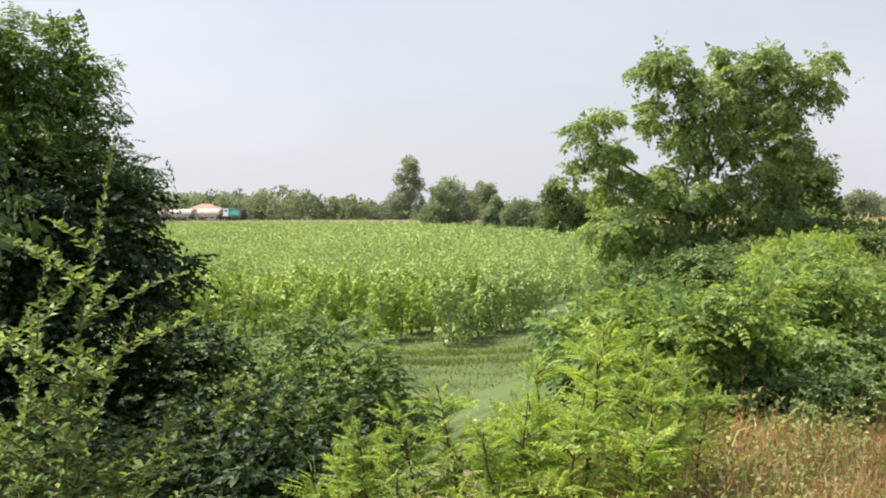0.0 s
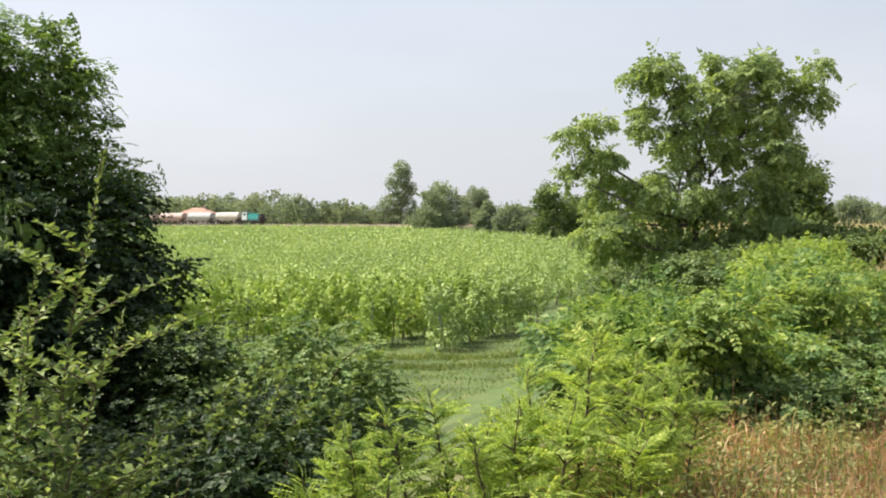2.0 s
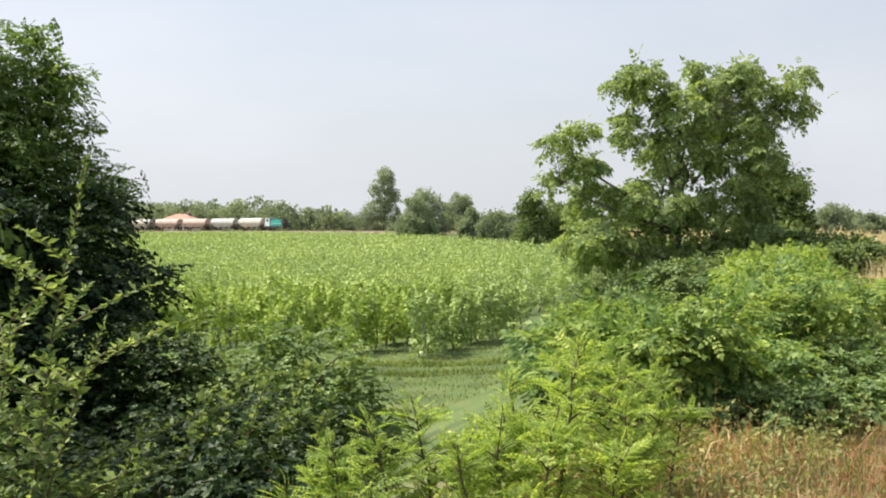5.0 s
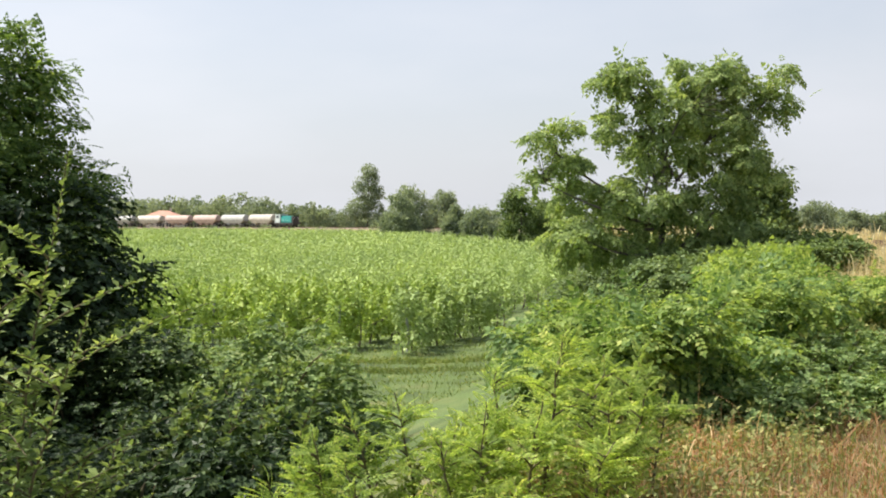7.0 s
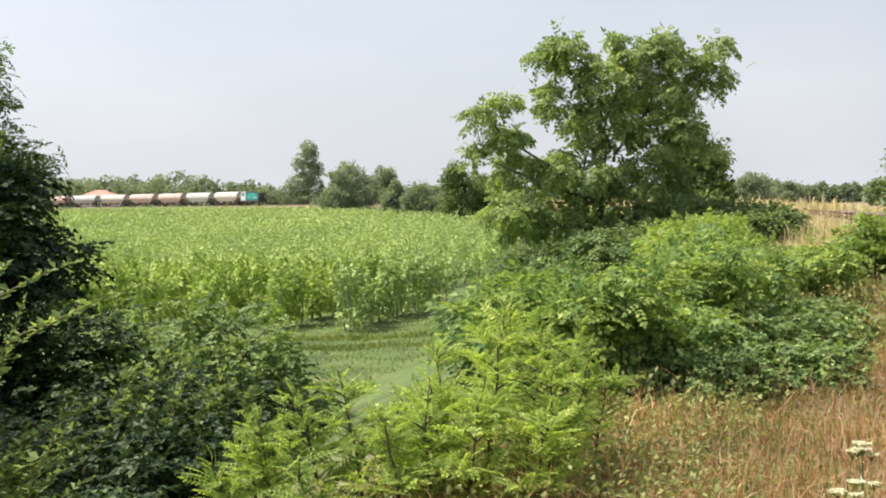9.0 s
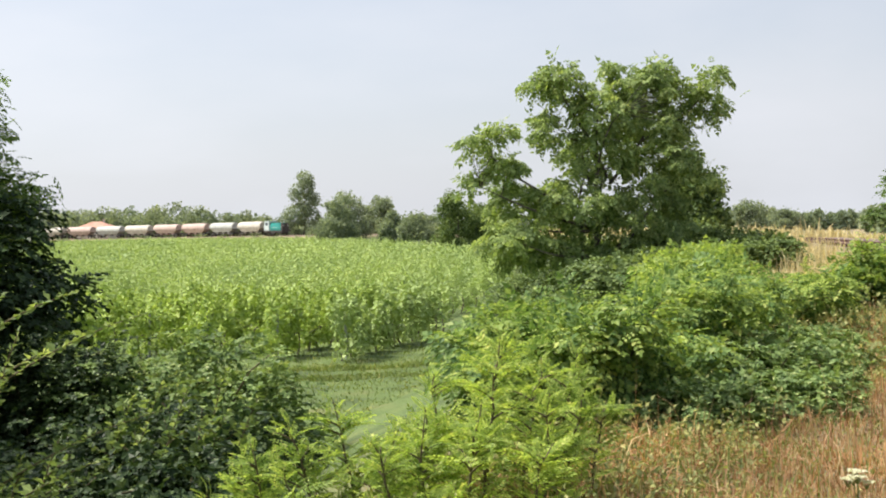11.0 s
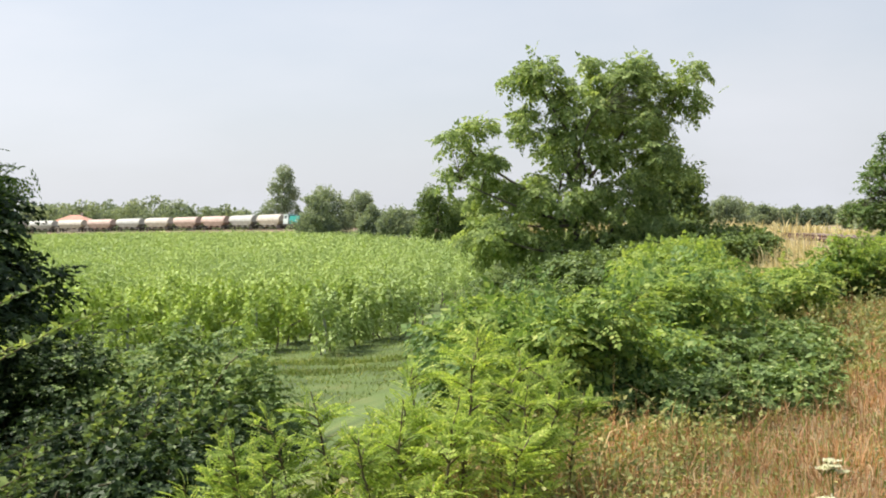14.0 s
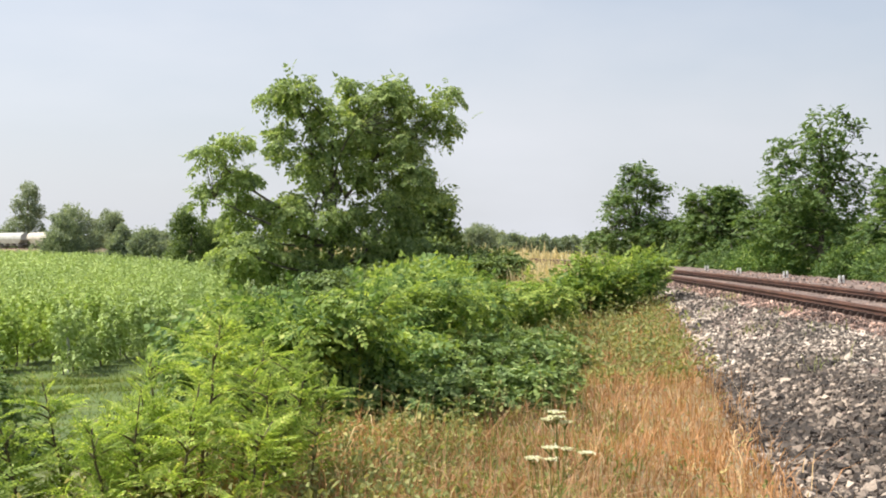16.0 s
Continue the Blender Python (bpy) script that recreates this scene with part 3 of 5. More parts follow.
def vine_leaves(n, rng, tall):
    """Leaf places, ways and faces for one vine, in its own space: leafy bunches along the wire, canes that stand up out of them, a few hanging."""
    k = 10 if n > 300 else 6
    heart = np.stack([rng.uniform(-0.62, 0.62, k), rng.normal(0, 0.2, k), rng.uniform(0.72, 0.95, k) * tall * rng.choice([0.38, 0.62, 0.85, 1.0], k)], 1)
    which = rng.integers(0, k, n)
    d = rng.normal(size=(n, 3))
    d /= np.linalg.norm(d, axis=1, keepdims=True)
    p = heart[which] + d * (np.array([0.20, 0.19, 0.24]) * rng.uniform(0.55, 1.15, (n, 1)))
    kind = rng.random(n)
    cane = kind < 0.24
    t = rng.random(n)
    p[cane] = (heart[which] + np.stack([0 * t, 0 * t, 0.15 + 0.5 * t], 1) * (tall / 2) + d * 0.11 * (1.1 - t)[:, None])[cane]
    hang = kind > 0.86
    p[hang, 2] = rng.uniform(0.15, 0.8, int(hang.sum()))
    along_row, across = np.array([U[0], U[1], 0]), np.array([RIGHT[0], RIGHT[1], 0])
    turn = np.stack([along_row, across, np.array([0, 0, 1.0])])
    way = d @ turn + rng.normal(0, 0.5, (n, 3))
    way[:, 2] -= 0.5
    face = d @ turn
    face[:, 2] += 0.6
    return p @ turn, way, face


def vine_trunk(rng):
    h = 0.85
    path = limb((0, 0, 0), (rng.normal(0, 0.1), rng.normal(0, 0.1), h), rng, 0.16, 6)
    arms = []
    for sgn in (-1, 1):
        end = path[-1] + sgn * 0.5 * np.array([U[0], U[1], 0.1])
        arms.append((limb(path[-1], end, rng, 0.08, 4), np.linspace(0.022, 0.01, 4)))
    return [(path, np.linspace(0.042, 0.026, 6))] + arms


def build_vines():
    near, bulk = [], {0: [], 1: [], 2: []}
    for x, y, d, i, k in SITES:
        if i < 6 and k < 11:
            near.append((x, y, i))
        else:
            bulk[0 if d < 72 else 1 if d < 140 else 2].append((x, y))
    for x, y, i in near:
        rng = np.random.default_rng(int(x * 1000) % 9999 + 11)
        ob = thing("grapevine", x, y, float(land(x, y)) - 0.03, "leafy green grapevine on a wire in the front rows", "grapevine", "vines of the front rows")
        v, f = tubes(vine_trunk(rng), 6)
        child("trunk", mesh_of("trunk", v, f, M_BARK, True), ob)
        at, way, up = vine_leaves(560, rng, rng.uniform(1.7, 2.15))
        v, f = scatter(L_VINE, at, basis(way, up, rng, 0.4), 0.14 * rng.uniform(0.6, 1.25, len(at)))
        child("leaves", mesh_of("leaves", v, f, M_VINE_YELLOW if i >= 1 else M_VINE), ob)
    rows = thing("vineyard_rows", 0, 0, 0, "long parallel rows of bright green grapevines", "vineyard", kind="stuff")
    rng = np.random.default_rng(5)
    for lod, (n, pat, size) in enumerate(((230, L_ROUND, 0.135), (105, L_ROUND, 0.155), (26, L_ROUND, 0.29))):
        vs, fs, base = [], [], 0
        sites = np.array(bulk[lod])
        ground = land(sites[:, 0], sites[:, 1])
        ats, ways, ups = [], [], []
        for (x, y), z in zip(sites, ground):
            at, way, up = vine_leaves(n, rng, rng.triangular(1.1, 1.9, 2.35))
            ats.append(at + (x, y, z))
            ways.append(way)
            ups.append(up)
        at, way, up = np.concatenate(ats), np.concatenate(ways), np.concatenate(ups)
        v, f = scatter(pat, at, basis(way, up, rng, 0.4), size * rng.uniform(0.6, 1.25, len(at)))
        child("vine_leaves", mesh_of("vine_leaves", v, f, M_VINE), rows)
        if lod == 0:
            paths = []
            for (x, y), z in zip(sites, ground):
                paths += [(p + np.array((x, y, z)), r) for p, r in vine_trunk(rng)[:1]]
            v, f = tubes(paths, 4)
            child("vine_trunks", mesh_of("vine_trunks", v, f, M_BARK, True), rows)
    # end posts and line posts
    bm = bmesh.new()
    box(bm, 0, 0, 0.95, 0.09, 0.09, 1.9, 0.012)
    first = None
    for x, y, d, i, k in SITES:
        if d < 56 and int(k) % 14 == 0 and i < 4:
            m = pose(x + U[0] * 0.5, y + U[1] * 0.5, float(land(x, y)) - 0.3, 0, RNG.uniform(-3, 3), 20)
            if first is None:
                me = bpy.data.meshes.new("vine_post")
                bm.to_mesh(me)
                bm.free()
                me.materials.append(M_CONCRETE)
                first = tagged(new("vine_post", me), "weathered pale grey concrete post among the vine rows", "post", "posts of the vine rows")
                first.matrix_basis = m
            else:
                copy_thing(first, m)


build_vines()


# ---- grass ----
def blades(name, label, mat, n, area, tall, width, seed, lie=0.35, z_off=0.0, heads=0.0):
    """Bent, tapered blades; area gives plan places."""
    rng = np.random.default_rng(seed)
    p = area(n, rng)
    n = len(p)
    h = tall * rng.gamma(6, 1 / 6, n)
    a = rng.uniform(0, 2 * np.pi, n)
    bend = np.abs(rng.normal(0, lie, n)) * h
    face = a + np.pi / 2 + rng.normal(0, 0.5, n)
    w = width * rng.uniform(0.6, 1.4, n)
    z = land(p[:, 0], p[:, 1]) - 0.02 + z_off
    side = np.stack([np.cos(face), np.sin(face), 0 * a], -1) * w[:, None]
    out = np.stack([np.cos(a), np.sin(a), 0 * a], -1)
    foot = np.stack([p[:, 0], p[:, 1], z], -1)
    mid = foot + out * (bend * 0.35)[:, None] + np.array([0, 0, 1]) * (h * 0.6)[:, None]
    tip = foot + out * bend[:, None] + np.array([0, 0, 1]) * (h * (1 - 0.3 * (bend / (h + 1e-6)).clip(0, 1)))[:, None]
    v = np.stack([foot - side, foot + side, mid + side * 0.8, mid - side * 0.8, tip], 1).reshape(-1, 3)
    b = np.arange(n)[:, None] * 5
    f = np.concatenate([b + np.array([[0, 1, 2]]), b + np.array([[0, 2, 3]]), b + np.array([[3, 2, 4]])])
    ob = new(name, mesh_of(name, v, f, mat))
    return tagged(ob, label, "grass", kind="stuff")


def strip(s0, s1, q0, q1, power=1.0):
    def area(n, rng):
        s = s0 + (s1 - s0) * rng.random(n) ** power
        q = rng.uniform(q0, q1, n) + rng.normal(0, 0.15, n)
        keep = (q < verge(s) + rng.normal(0.02, 0.09, n)) | (q1 > 0)
        return along(s[keep], q[keep])
    return area


blades("dry_grass", "dense straw-coloured dry grass on the railway bank", M_STRAW, 66000, strip(3.5, 28, -7.0, -2.3, 1.6), 0.15, 0.0036, 1, 1.0)
blades("worn_grass", "sparse worn dry grass on the bank", M_STRAW, 9000, strip(-9, 4.2, -7.2, -3.4, 1.0), 0.10, 0.005, 12, 0.9)
blades("dry_stalks", "tall dry grass stalks on the bank", M_STRAW, 5000, strip(4, 40, -6.6, -2.9, 1.4), 0.27, 0.002, 2, 0.7)
blades("mid_dry_grass", "short dry grass along the bank top", M_PALE, 18000, strip(26, 66, -6.8, -2.6, 1.1), 0.24, 0.008, 3, 0.7)
blades("verge_grass", "tall pale grass at the edge of the ballast", M_PALE, 13000, strip(36, 130, -4.4, -2.3, 1.0), 0.62, 0.010, 7, 0.35)
blades("far_dry_grass", "pale dry grass along the railway bank", M_PALE, 26000, strip(56, 210, -7.4, -2.2, 1.5), 0.5, 0.024, 6, 0.5)
def ballast_tufts(n, rng):
    spots = np.array([(13.5, -1.7), (15.0, -2.1), (16.5, -1.5), (18.5, -1.9), (20.5, -1.4), (11.0, -2.3), (24.0, -1.6)])
    sq = spots[rng.integers(0, len(spots), n)] + rng.normal(0, 0.13, (n, 2)) * np.array([1.6, 1.0])
    return along(sq[:, 0], sq[:, 1])


blades("ballast_tufts", "thin green and straw tufts of grass in the ballast", M_WEED, 420, ballast_tufts, 0.10, 0.004, 15, 0.8)
blades("field_straw", "pale dry grass field beyond the railway curve", M_PALE, 20000, strip(85, 260, -2.0, 26.0, 1.2), 0.55, 0.05, 14, 0.5)
blades("bank_grass", "green grass among the straw on the bank", M_GRASS, 22000, strip(3.5, 32, -7.4, -4.2, 1.5), 0.13, 0.0045, 4, 0.9)


def weeds(name, label, mat, pattern, size, n, area, tall, seed):
    """Low leafy weeds: little upright tufts."""
    rng = np.random.default_rng(seed)
    p = np.repeat(area(n, rng), 7, 0)
    n = len(p) // 7
    p = p + rng.normal(0, 0.04, p.shape)
    z = land(p[:, 0], p[:, 1]) + rng.random(len(p)) * np.repeat(tall * rng.gamma(3, 1 / 3, n), 7)
    at = np.concatenate([p, z[:, None]], 1)
    way = rng.normal(0, 0.7, at.shape)
    way[:, 2] = np.abs(way[:, 2]) + 0.2
    v, f = scatter(pattern, at, basis(way, np.tile([[0, 0, 1.0]], (len(at), 1)), rng, 0.5), size * rng.uniform(0.5, 1.3, len(at)))
    return tagged(new(name, mesh_of(name, v, f, mat)), label, "weeds", kind="stuff")


weeds("leafy_weeds", "low leafy green weeds at the scrub edge", M_WEED, L_SIMPLE, 0.042, 6500, strip(5, 26, -7.3, -5.2, 1.4), 0.15, 61)
weeds("sparse_weeds", "sparse green weeds among dry grass", M_WEED, L_SIMPLE, 0.030, 900, strip(4.5, 24, -5.6, -3.4, 1.4), 0.12, 62)
weeds("bank_weeds", "tall green weeds mixed with dry grass", M_WEED, L_SIMPLE, 0.06, 4200, strip(12, 30, -5.8, -2.4, 1.0), 0.24, 63)


def headland(n, rng):
    s, q = rng.uniform(16, 52, n), rng.uniform(-24, -10.5, n)
    p = np.multiply.outer(s, U) + np.multiply.outer(q, RIGHT)
    return p


blades("field_grass", "short green grass before the vines", M_GRASS, 26000, headland, 0.08, 0.016, 5, 0.8)


def ridge(lo, hi):
    def area(n, rng):
        x = rng.uniform(-6.5, 6.0, n)
        return np.stack([x, rng.uniform(lo, hi, n) + 0.12 * x], -1)
    return area


blades("grass_ridge", "strip of longer green grass before the vines", M_GRASS, 4000, ridge(40.3, 41.5), 0.13, 0.014, 8, 0.7)
blades("grass_ridge", "strip of longer green grass before the vines", M_GRASS, 3500, ridge(37.7, 38.7), 0.12, 0.014, 9, 0.7)


# ---- shrubs and trees near the camera ----
def place_all():
    mass = "green bramble thicket on the bank slope"
    n = 0
    for x, y, rx, ry, h in ((-3.3, 13.2, 1.5, 1.3, 2.9), (-2.7, 13.8, 1.1, 1.0, 2.9), (-2.0, 13.2, 1.2, 1.2, 2.3), (-1.05, 13.0, 0.85, 1.0, 1.95), (-0.75, 13.4, 0.6, 0.8, 1.2), (-2.7, 10.8, 1.2, 1.1, 1.6),
                            (-1.45, 10.8, 1.0, 1.0, 1.25), (-0.75, 11.0, 0.55, 0.8, 0.7), (-1.9, 8.8, 1.0, 1.0, 0.85), (-0.95, 8.9, 0.7, 0.8, 0.65),
                            (-3.2, 8.8, 1.0, 1.0, 1.2), (-1.5, 7.0, 0.9, 0.7, 0.45), (-2.5, 7.4, 0.8, 0.8, 0.75)):
        n += 1
        blobs = [(0, 0, h * 0.42, rx, ry, h * 0.52), (rx * 0.5, -ry * 0.4, h * 0.28, rx * 0.6, ry * 0.6, h * 0.40), (-rx * 0.45, ry * 0.2, h * 0.55, rx * 0.6, ry * 0.6, h * 0.40)]
        blobs = lumpy(blobs, np.random.default_rng(150 + n), 6, 0.22, 0.4, 0.9)
        # Rear right brambles take the lit colour; the rest have shade painted in.
        shrub("bramble", x, y, mass, "bramble", blobs, L_TRIPLE, 0.105, int(260 * rx * (0.6 + h * 0.4)), 8, 0.07, M_LIT_BRIAR if x > -2.2 and y > 12 else M_SHADE_BRIAR, 100 + n, group="brambles on the slope", spray=(0.42, 0.25, 0.5), inner=int(300 * rx), shell=0.78)
    # ivy-covered tree
    blobs = [(1.05, 0, 6.5, 0.5, 0.7, 0.5), (1.4, 0, 6.15, 0.5, 0.6, 0.4), (0.1, -0.2, 6.2, 0.8, 0.9, 0.5), (1.3, 0, 5.6, 0.8, 0.8, 0.5), (0.5, 0, 5.5, 1.2, 1.1, 0.7), (1.5, 0, 5.05, 0.85, 0.8, 0.5), (-0.7, 0, 5.5, 1.0, 1.2, 1.0), (1.0, 0, 4.4, 1.5, 1.3, 0.8), (-1.0, -0.5, 4.2, 1.3, 1.2, 1.0)]
    blobs = lumpy(blobs, np.random.default_rng(211), 6, 0.2, 0.34, 0.92)
    tree("robinia_tree", -6.0, 15.2, "tall dark green tree with feathery leaves", "tree", 6.6, blobs, L_SCRUB, 0.215, 1500, 6, 0.15, M_FEATHER, 21, girth=0.16, limbs=8, shell=0.76, spray=(0.40, 0.4, 0.25), inner=900)
    blobs = [(1.1, 0, 4.3, 1.55, 1.3, 1.0), (1.2, 0, 3.8, 1.75, 1.5, 1.2), (1.45, 0, 2.7, 1.85, 1.5, 1.3), (1.5, -0.3, 1.5, 2.0, 1.5, 1.3), (-0.6, -0.6, 2.6, 1.6, 1.4, 1.6)]
    blobs = lumpy(blobs, np.random.default_rng(212), 7, 0.22, 0.38, 0.95)
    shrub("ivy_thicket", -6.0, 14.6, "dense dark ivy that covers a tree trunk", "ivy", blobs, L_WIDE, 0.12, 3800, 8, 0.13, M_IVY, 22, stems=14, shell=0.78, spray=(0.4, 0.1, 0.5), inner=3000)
    # tall tree whose lowest twig hangs into view
    blobs = [(0, 0, 5.2, 2.0, 2.4, 1.4), (0.2, -0.2, 7.0, 1.9, 2.3, 1.2), (0.2, 0.8, 4.2, 1.8, 2.0, 1.1), (2.9, -0.2, 4.55, 0.5, 0.3, 0.18), (-0.8, -0.8, 4.0, 1.5, 1.6, 1.0)]
    tree("overhanging_tree", -6.9, 10.0, "tall leafy robinia with a twig hanging over the brambles", "tree", 8.0, blobs, L_SPRAY, 0.32, 620, 6, 0.18, M_TREE, 23, girth=0.17, limbs=9, inner=900)
    # elm suckers
    shoots("elm_sapling", -2.0, 6.5, "young elm shoots with small pale green leaves", "sapling",
           [(-0.05, 0, 2.45, 0.34, 0.0), (-0.3, 0.1, 2.0, 0.22, 0.0), (-0.5, 0.2, 1.9, 0.05, 0.1), (0.05, -0.3, 1.55, 0.42, -0.1), (-0.2, -0.3, 1.25, 0.25, 0.0), (-0.6, -0.2, 1.3, 0.15, 0.0), (0.2, 0.3, 1.0, 0.3, 0.0),
            (-0.35, -0.5, 0.95, 0.2, 0), (0.0, -0.6, 0.8, 0.2, 0), (-0.7, 0.1, 1.5, 0.1, 0.0), (-0.1, 0.2, 1.4, 0.2, 0.0), (-0.45, 0.0, 1.1, 0.15, 0.0), (0.15, 0.0, 0.9, 0.25, 0), (-0.8, -0.4, 1.0, 0.1, 0), (-0.25, -0.1, 0.9, 0.1, -0.1)],
           L_SIMPLE, 0.066, M_SPRIG, 31, gap=0.016, side=11, arch=0.0, split=True, reach=(0.3, 0.6))
    rng = np.random.default_rng(33)
    spots = [(dx, dy, h * rng.uniform(0.9, 1.1), 0.3 * h, -0.1) for dx, dy, h in ((-0.5, 0, 1.45), (-0.2, -0.2, 1.3), (0.1, 0.1, 1.2), (0.4, -0.1, 1.0), (-0.75, 0.2, 1.5), (0.2, -0.4, 0.95))]
    shoots("elm_sapling", -1.35, 10.2, "slender pale elm shoots that rise out of the brambles", "sapling", spots, L_WIDE, 0.085, M_SPRIG, 34, gap=0.02, side=12, arch=0.0, split=True)
    # robinia suckers
    spots = [(0.33, 0.0, 1.0, 0.10, 0), (0.05, 0.1, 0.66, 0.0, 0), (-0.12, -0.3, 0.6, -0.1, 0), (0.55, 0.2, 0.85, 0.15, 0.1), (0.2, -0.3, 0.75, 0.1, 0), (0.75, 0.1, 0.7, 0.15, 0), (-0.3, 0.1, 0.72, -0.12, 0.1),
             (-0.5, 0, 0.72, -0.15, 0), (0.0, 0.5, 0.5, 0, 0), (0.42, 0.6, 0.95, 0.1, 0), (0.8, 0.6, 0.85, 0.15, 0), (-0.75, 0.1, 0.6, -0.1, 0), (0.5, -0.4, 0.55, 0.1, -0.1), (0.15, 0.25, 0.8, -0.05, 0), (-0.15, 0.3, 0.55, 0.05, 0), (-0.95, -0.1, 0.42, -0.1, 0), (-0.85, 0.25, 0.55, -0.05, 0),
             (0.62, -0.15, 0.7, 0.05, 0), (0.95, 0.35, 0.6, 0.1, 0), (-0.55, -0.35, 0.5, -0.1, 0), (0.02, -0.15, 0.65, 0, 0)]
    shoots("robinia_sapling", 0.38, 6.3, "bright yellow-green robinia suckers with feathery leaves", "sapling", spots, L_ROBINIA, 0.14, M_ROBINIA, 41, gap=0.021, side=10, split=True, reach=(0.24, 0.44))
    n = 0
    for x, y, w, h in ((1.3, 9.3, 0.6, 0.7), (1.95, 9.5, 0.7, 0.85), (2.55, 10.0, 0.7, 0.9), (1.75, 11.0, 0.75, 0.8), (3.0, 11.6, 0.8, 0.95), (3.6, 12.8, 0.9, 0.85), (2.6, 12.8, 0.8, 0.8),
                       (4.6, 14.6, 1.0, 0.75), (5.8, 16.6, 1.1, 0.72), (4.6, 17.0, 1.1, 0.65), (6.6, 19.4, 1.2, 0.75)):
        n += 1
        rng = np.random.default_rng(600 + n)
        blobs = [(0, 0, h * 0.30, w * 0.7, w * 0.7, h * 0.36)]
        for c in range(5):
            r, a, k = w * rng.uniform(0.25, 0.85), c * 1.26 + rng.uniform(0, 0.9), rng.uniform(0.30, 0.46)
            blobs.append((r * math.cos(a), r * math.sin(a), h * rng.uniform(0.45, 1.15), w * k, w * k, h * k * 0.62))
        shrub("robinia_bush", x, y, "bushy green robinia scrub on the bank edge", "bush", blobs, L_SCRUB, 0.20, int(260 * w), 6, 0.08, M_BUSH, 200 + n, group="robinia scrub", stems=12,
              shell=0.72, spray=(0.26, 0.35, 0.5), inner=int(200 * w), sunlit=M_PALE_BUSH, thick=0.012)
    for x, y, w, h in ((3.2, 10.1, 0.7, 0.55), (3.9, 11.0, 0.7, 0.55), (2.6, 9.1, 0.5, 0.42), (4.6, 12.4, 0.7, 0.5), (3.5, 9.7, 0.5, 0.4)):
        n += 1
        blobs = [(0, 0, h * 0.4, w, w, h * 0.6), (w * 0.4, -0.2, h * 0.3, w * 0.6, w * 0.6, h * 0.45)]
        blobs = lumpy(blobs, np.random.default_rng(160 + n), 7, 0.25, 0.42, 0.95)
        shrub("bramble_bush", x, y, "low green bramble mound beside the dry grass", "bramble", blobs, L_TRIPLE, 0.08, 420, 8, 0.05, M_LIT_BRIAR, 300 + n, group="low bramble mounds", shell=0.8, spray=(0.26, 0.3, 0.5), inner=260)
    for x, y, w, h in ((8.55, 19.8, 0.6, 0.9), (9.15, 20.0, 0.85, 1.1), (9.9, 20.8, 0.75, 0.9)):
        n += 1
        spots = []
        rng = np.random.default_rng(700 + n)
        for k in range(int(20 * w)):
            r, a = w * 0.75 * math.sqrt(rng.random()), rng.uniform(0, 6.28)
            dx, dy = r * math.cos(a), r * math.sin(a)
            spots.append((dx, dy, h * rng.uniform(0.65, 1.25) * (1.1 - 0.35 * r / w), dx * 0.5 + rng.normal(0, 0.06), dy * 0.5 + rng.normal(0, 0.06)))
        shoots("hedge_bush", x, y, "rounded bright green bush at the track side", "bush", spots, L_SPRAY, 0.22, M_BUSH, 320 + n, gap=0.045, group="bushes at the track side", side=8, thick=0.01, sunlit=M_PALE_BUSH)
    for s, q, w, h in ((36, -9, 1.6, 1.3), (42, -8.4, 1.7, 1.2), (33, -12, 1.6, 0.9), (50, -8.6, 1.9, 1.2), (27, -10, 1.4, 1.1), (60, -9.0, 2.1, 1.4), (58, -14, 2.2, 2.4), (46, -11, 2.0, 1.8), (72, -9.5, 2.2, 1.4)):
        n += 1
        x, y = along(s, q)
        blobs = [(0, 0, h * 0.5, w, w, h * 0.5), (w * 0.4, 0, h * 0.7, w * 0.5, w * 0.5, h * 0.3)]
        shrub("bank_shrub", x, y, "dark green shrub on the railway bank", "shrub", blobs, L_WIDE, 0.17, 520, 7, 0.12, M_TREE, 340 + n, group="shrubs along the bank", shell=0.75, spray=(0.5, 0.25, 0.45), inner=350)
    for s, q, w, h in ((25, -6.6, 0.9, 0.85), (29, -6.4, 1.0, 0.8), (33, -6.9, 1.1, 0.8), (38, -6.2, 1.1, 0.75), (44, -6.0, 1.2, 0.7)):
        n += 1
        x, y = along(s, q)
        blobs = [(0, 0, h * 0.45, w, w, h * 0.5), (w * 0.4, 0, h * 0.7, w * 0.4, w * 0.5, h * 0.3), (-w * 0.4, 0, h * 0.62, w * 0.45, w * 0.5, h * 0.3)]
        shrub("verge_bush", x, y, "light green bush on the verge of the bank", "bush", blobs, L_SPRAY, 0.26, 170, 6, 0.1, M_PALE_BUSH, 370 + n, group="bushes on the verge")
    for x, y, w, h in ((7.6, 45.5, 1.8, 2.0), (10.4, 46.5, 2.0, 2.1), (12.6, 46.0, 1.6, 1.7), (13.0, 41.0, 1.5, 1.5), (14.3, 43.0, 1.5, 1.4), (11.4, 43.5, 1.5, 1.5), (12.4, 36.5, 1.4, 1.2)):
        n += 1
        blobs = lumpy([(0, 0, h * 0.45, w, w, h * 0.5)], np.random.default_rng(170 + n), 6)
        shrub("bank_shrub", x, y, "dark green shrub behind the walnut tree", "shrub", blobs, L_WIDE, 0.17, 480, 7, 0.12, M_TREE, 340 + n, group="shrubs along the bank", shell=0.75, spray=(0.5, 0.25, 0.45), inner=350)
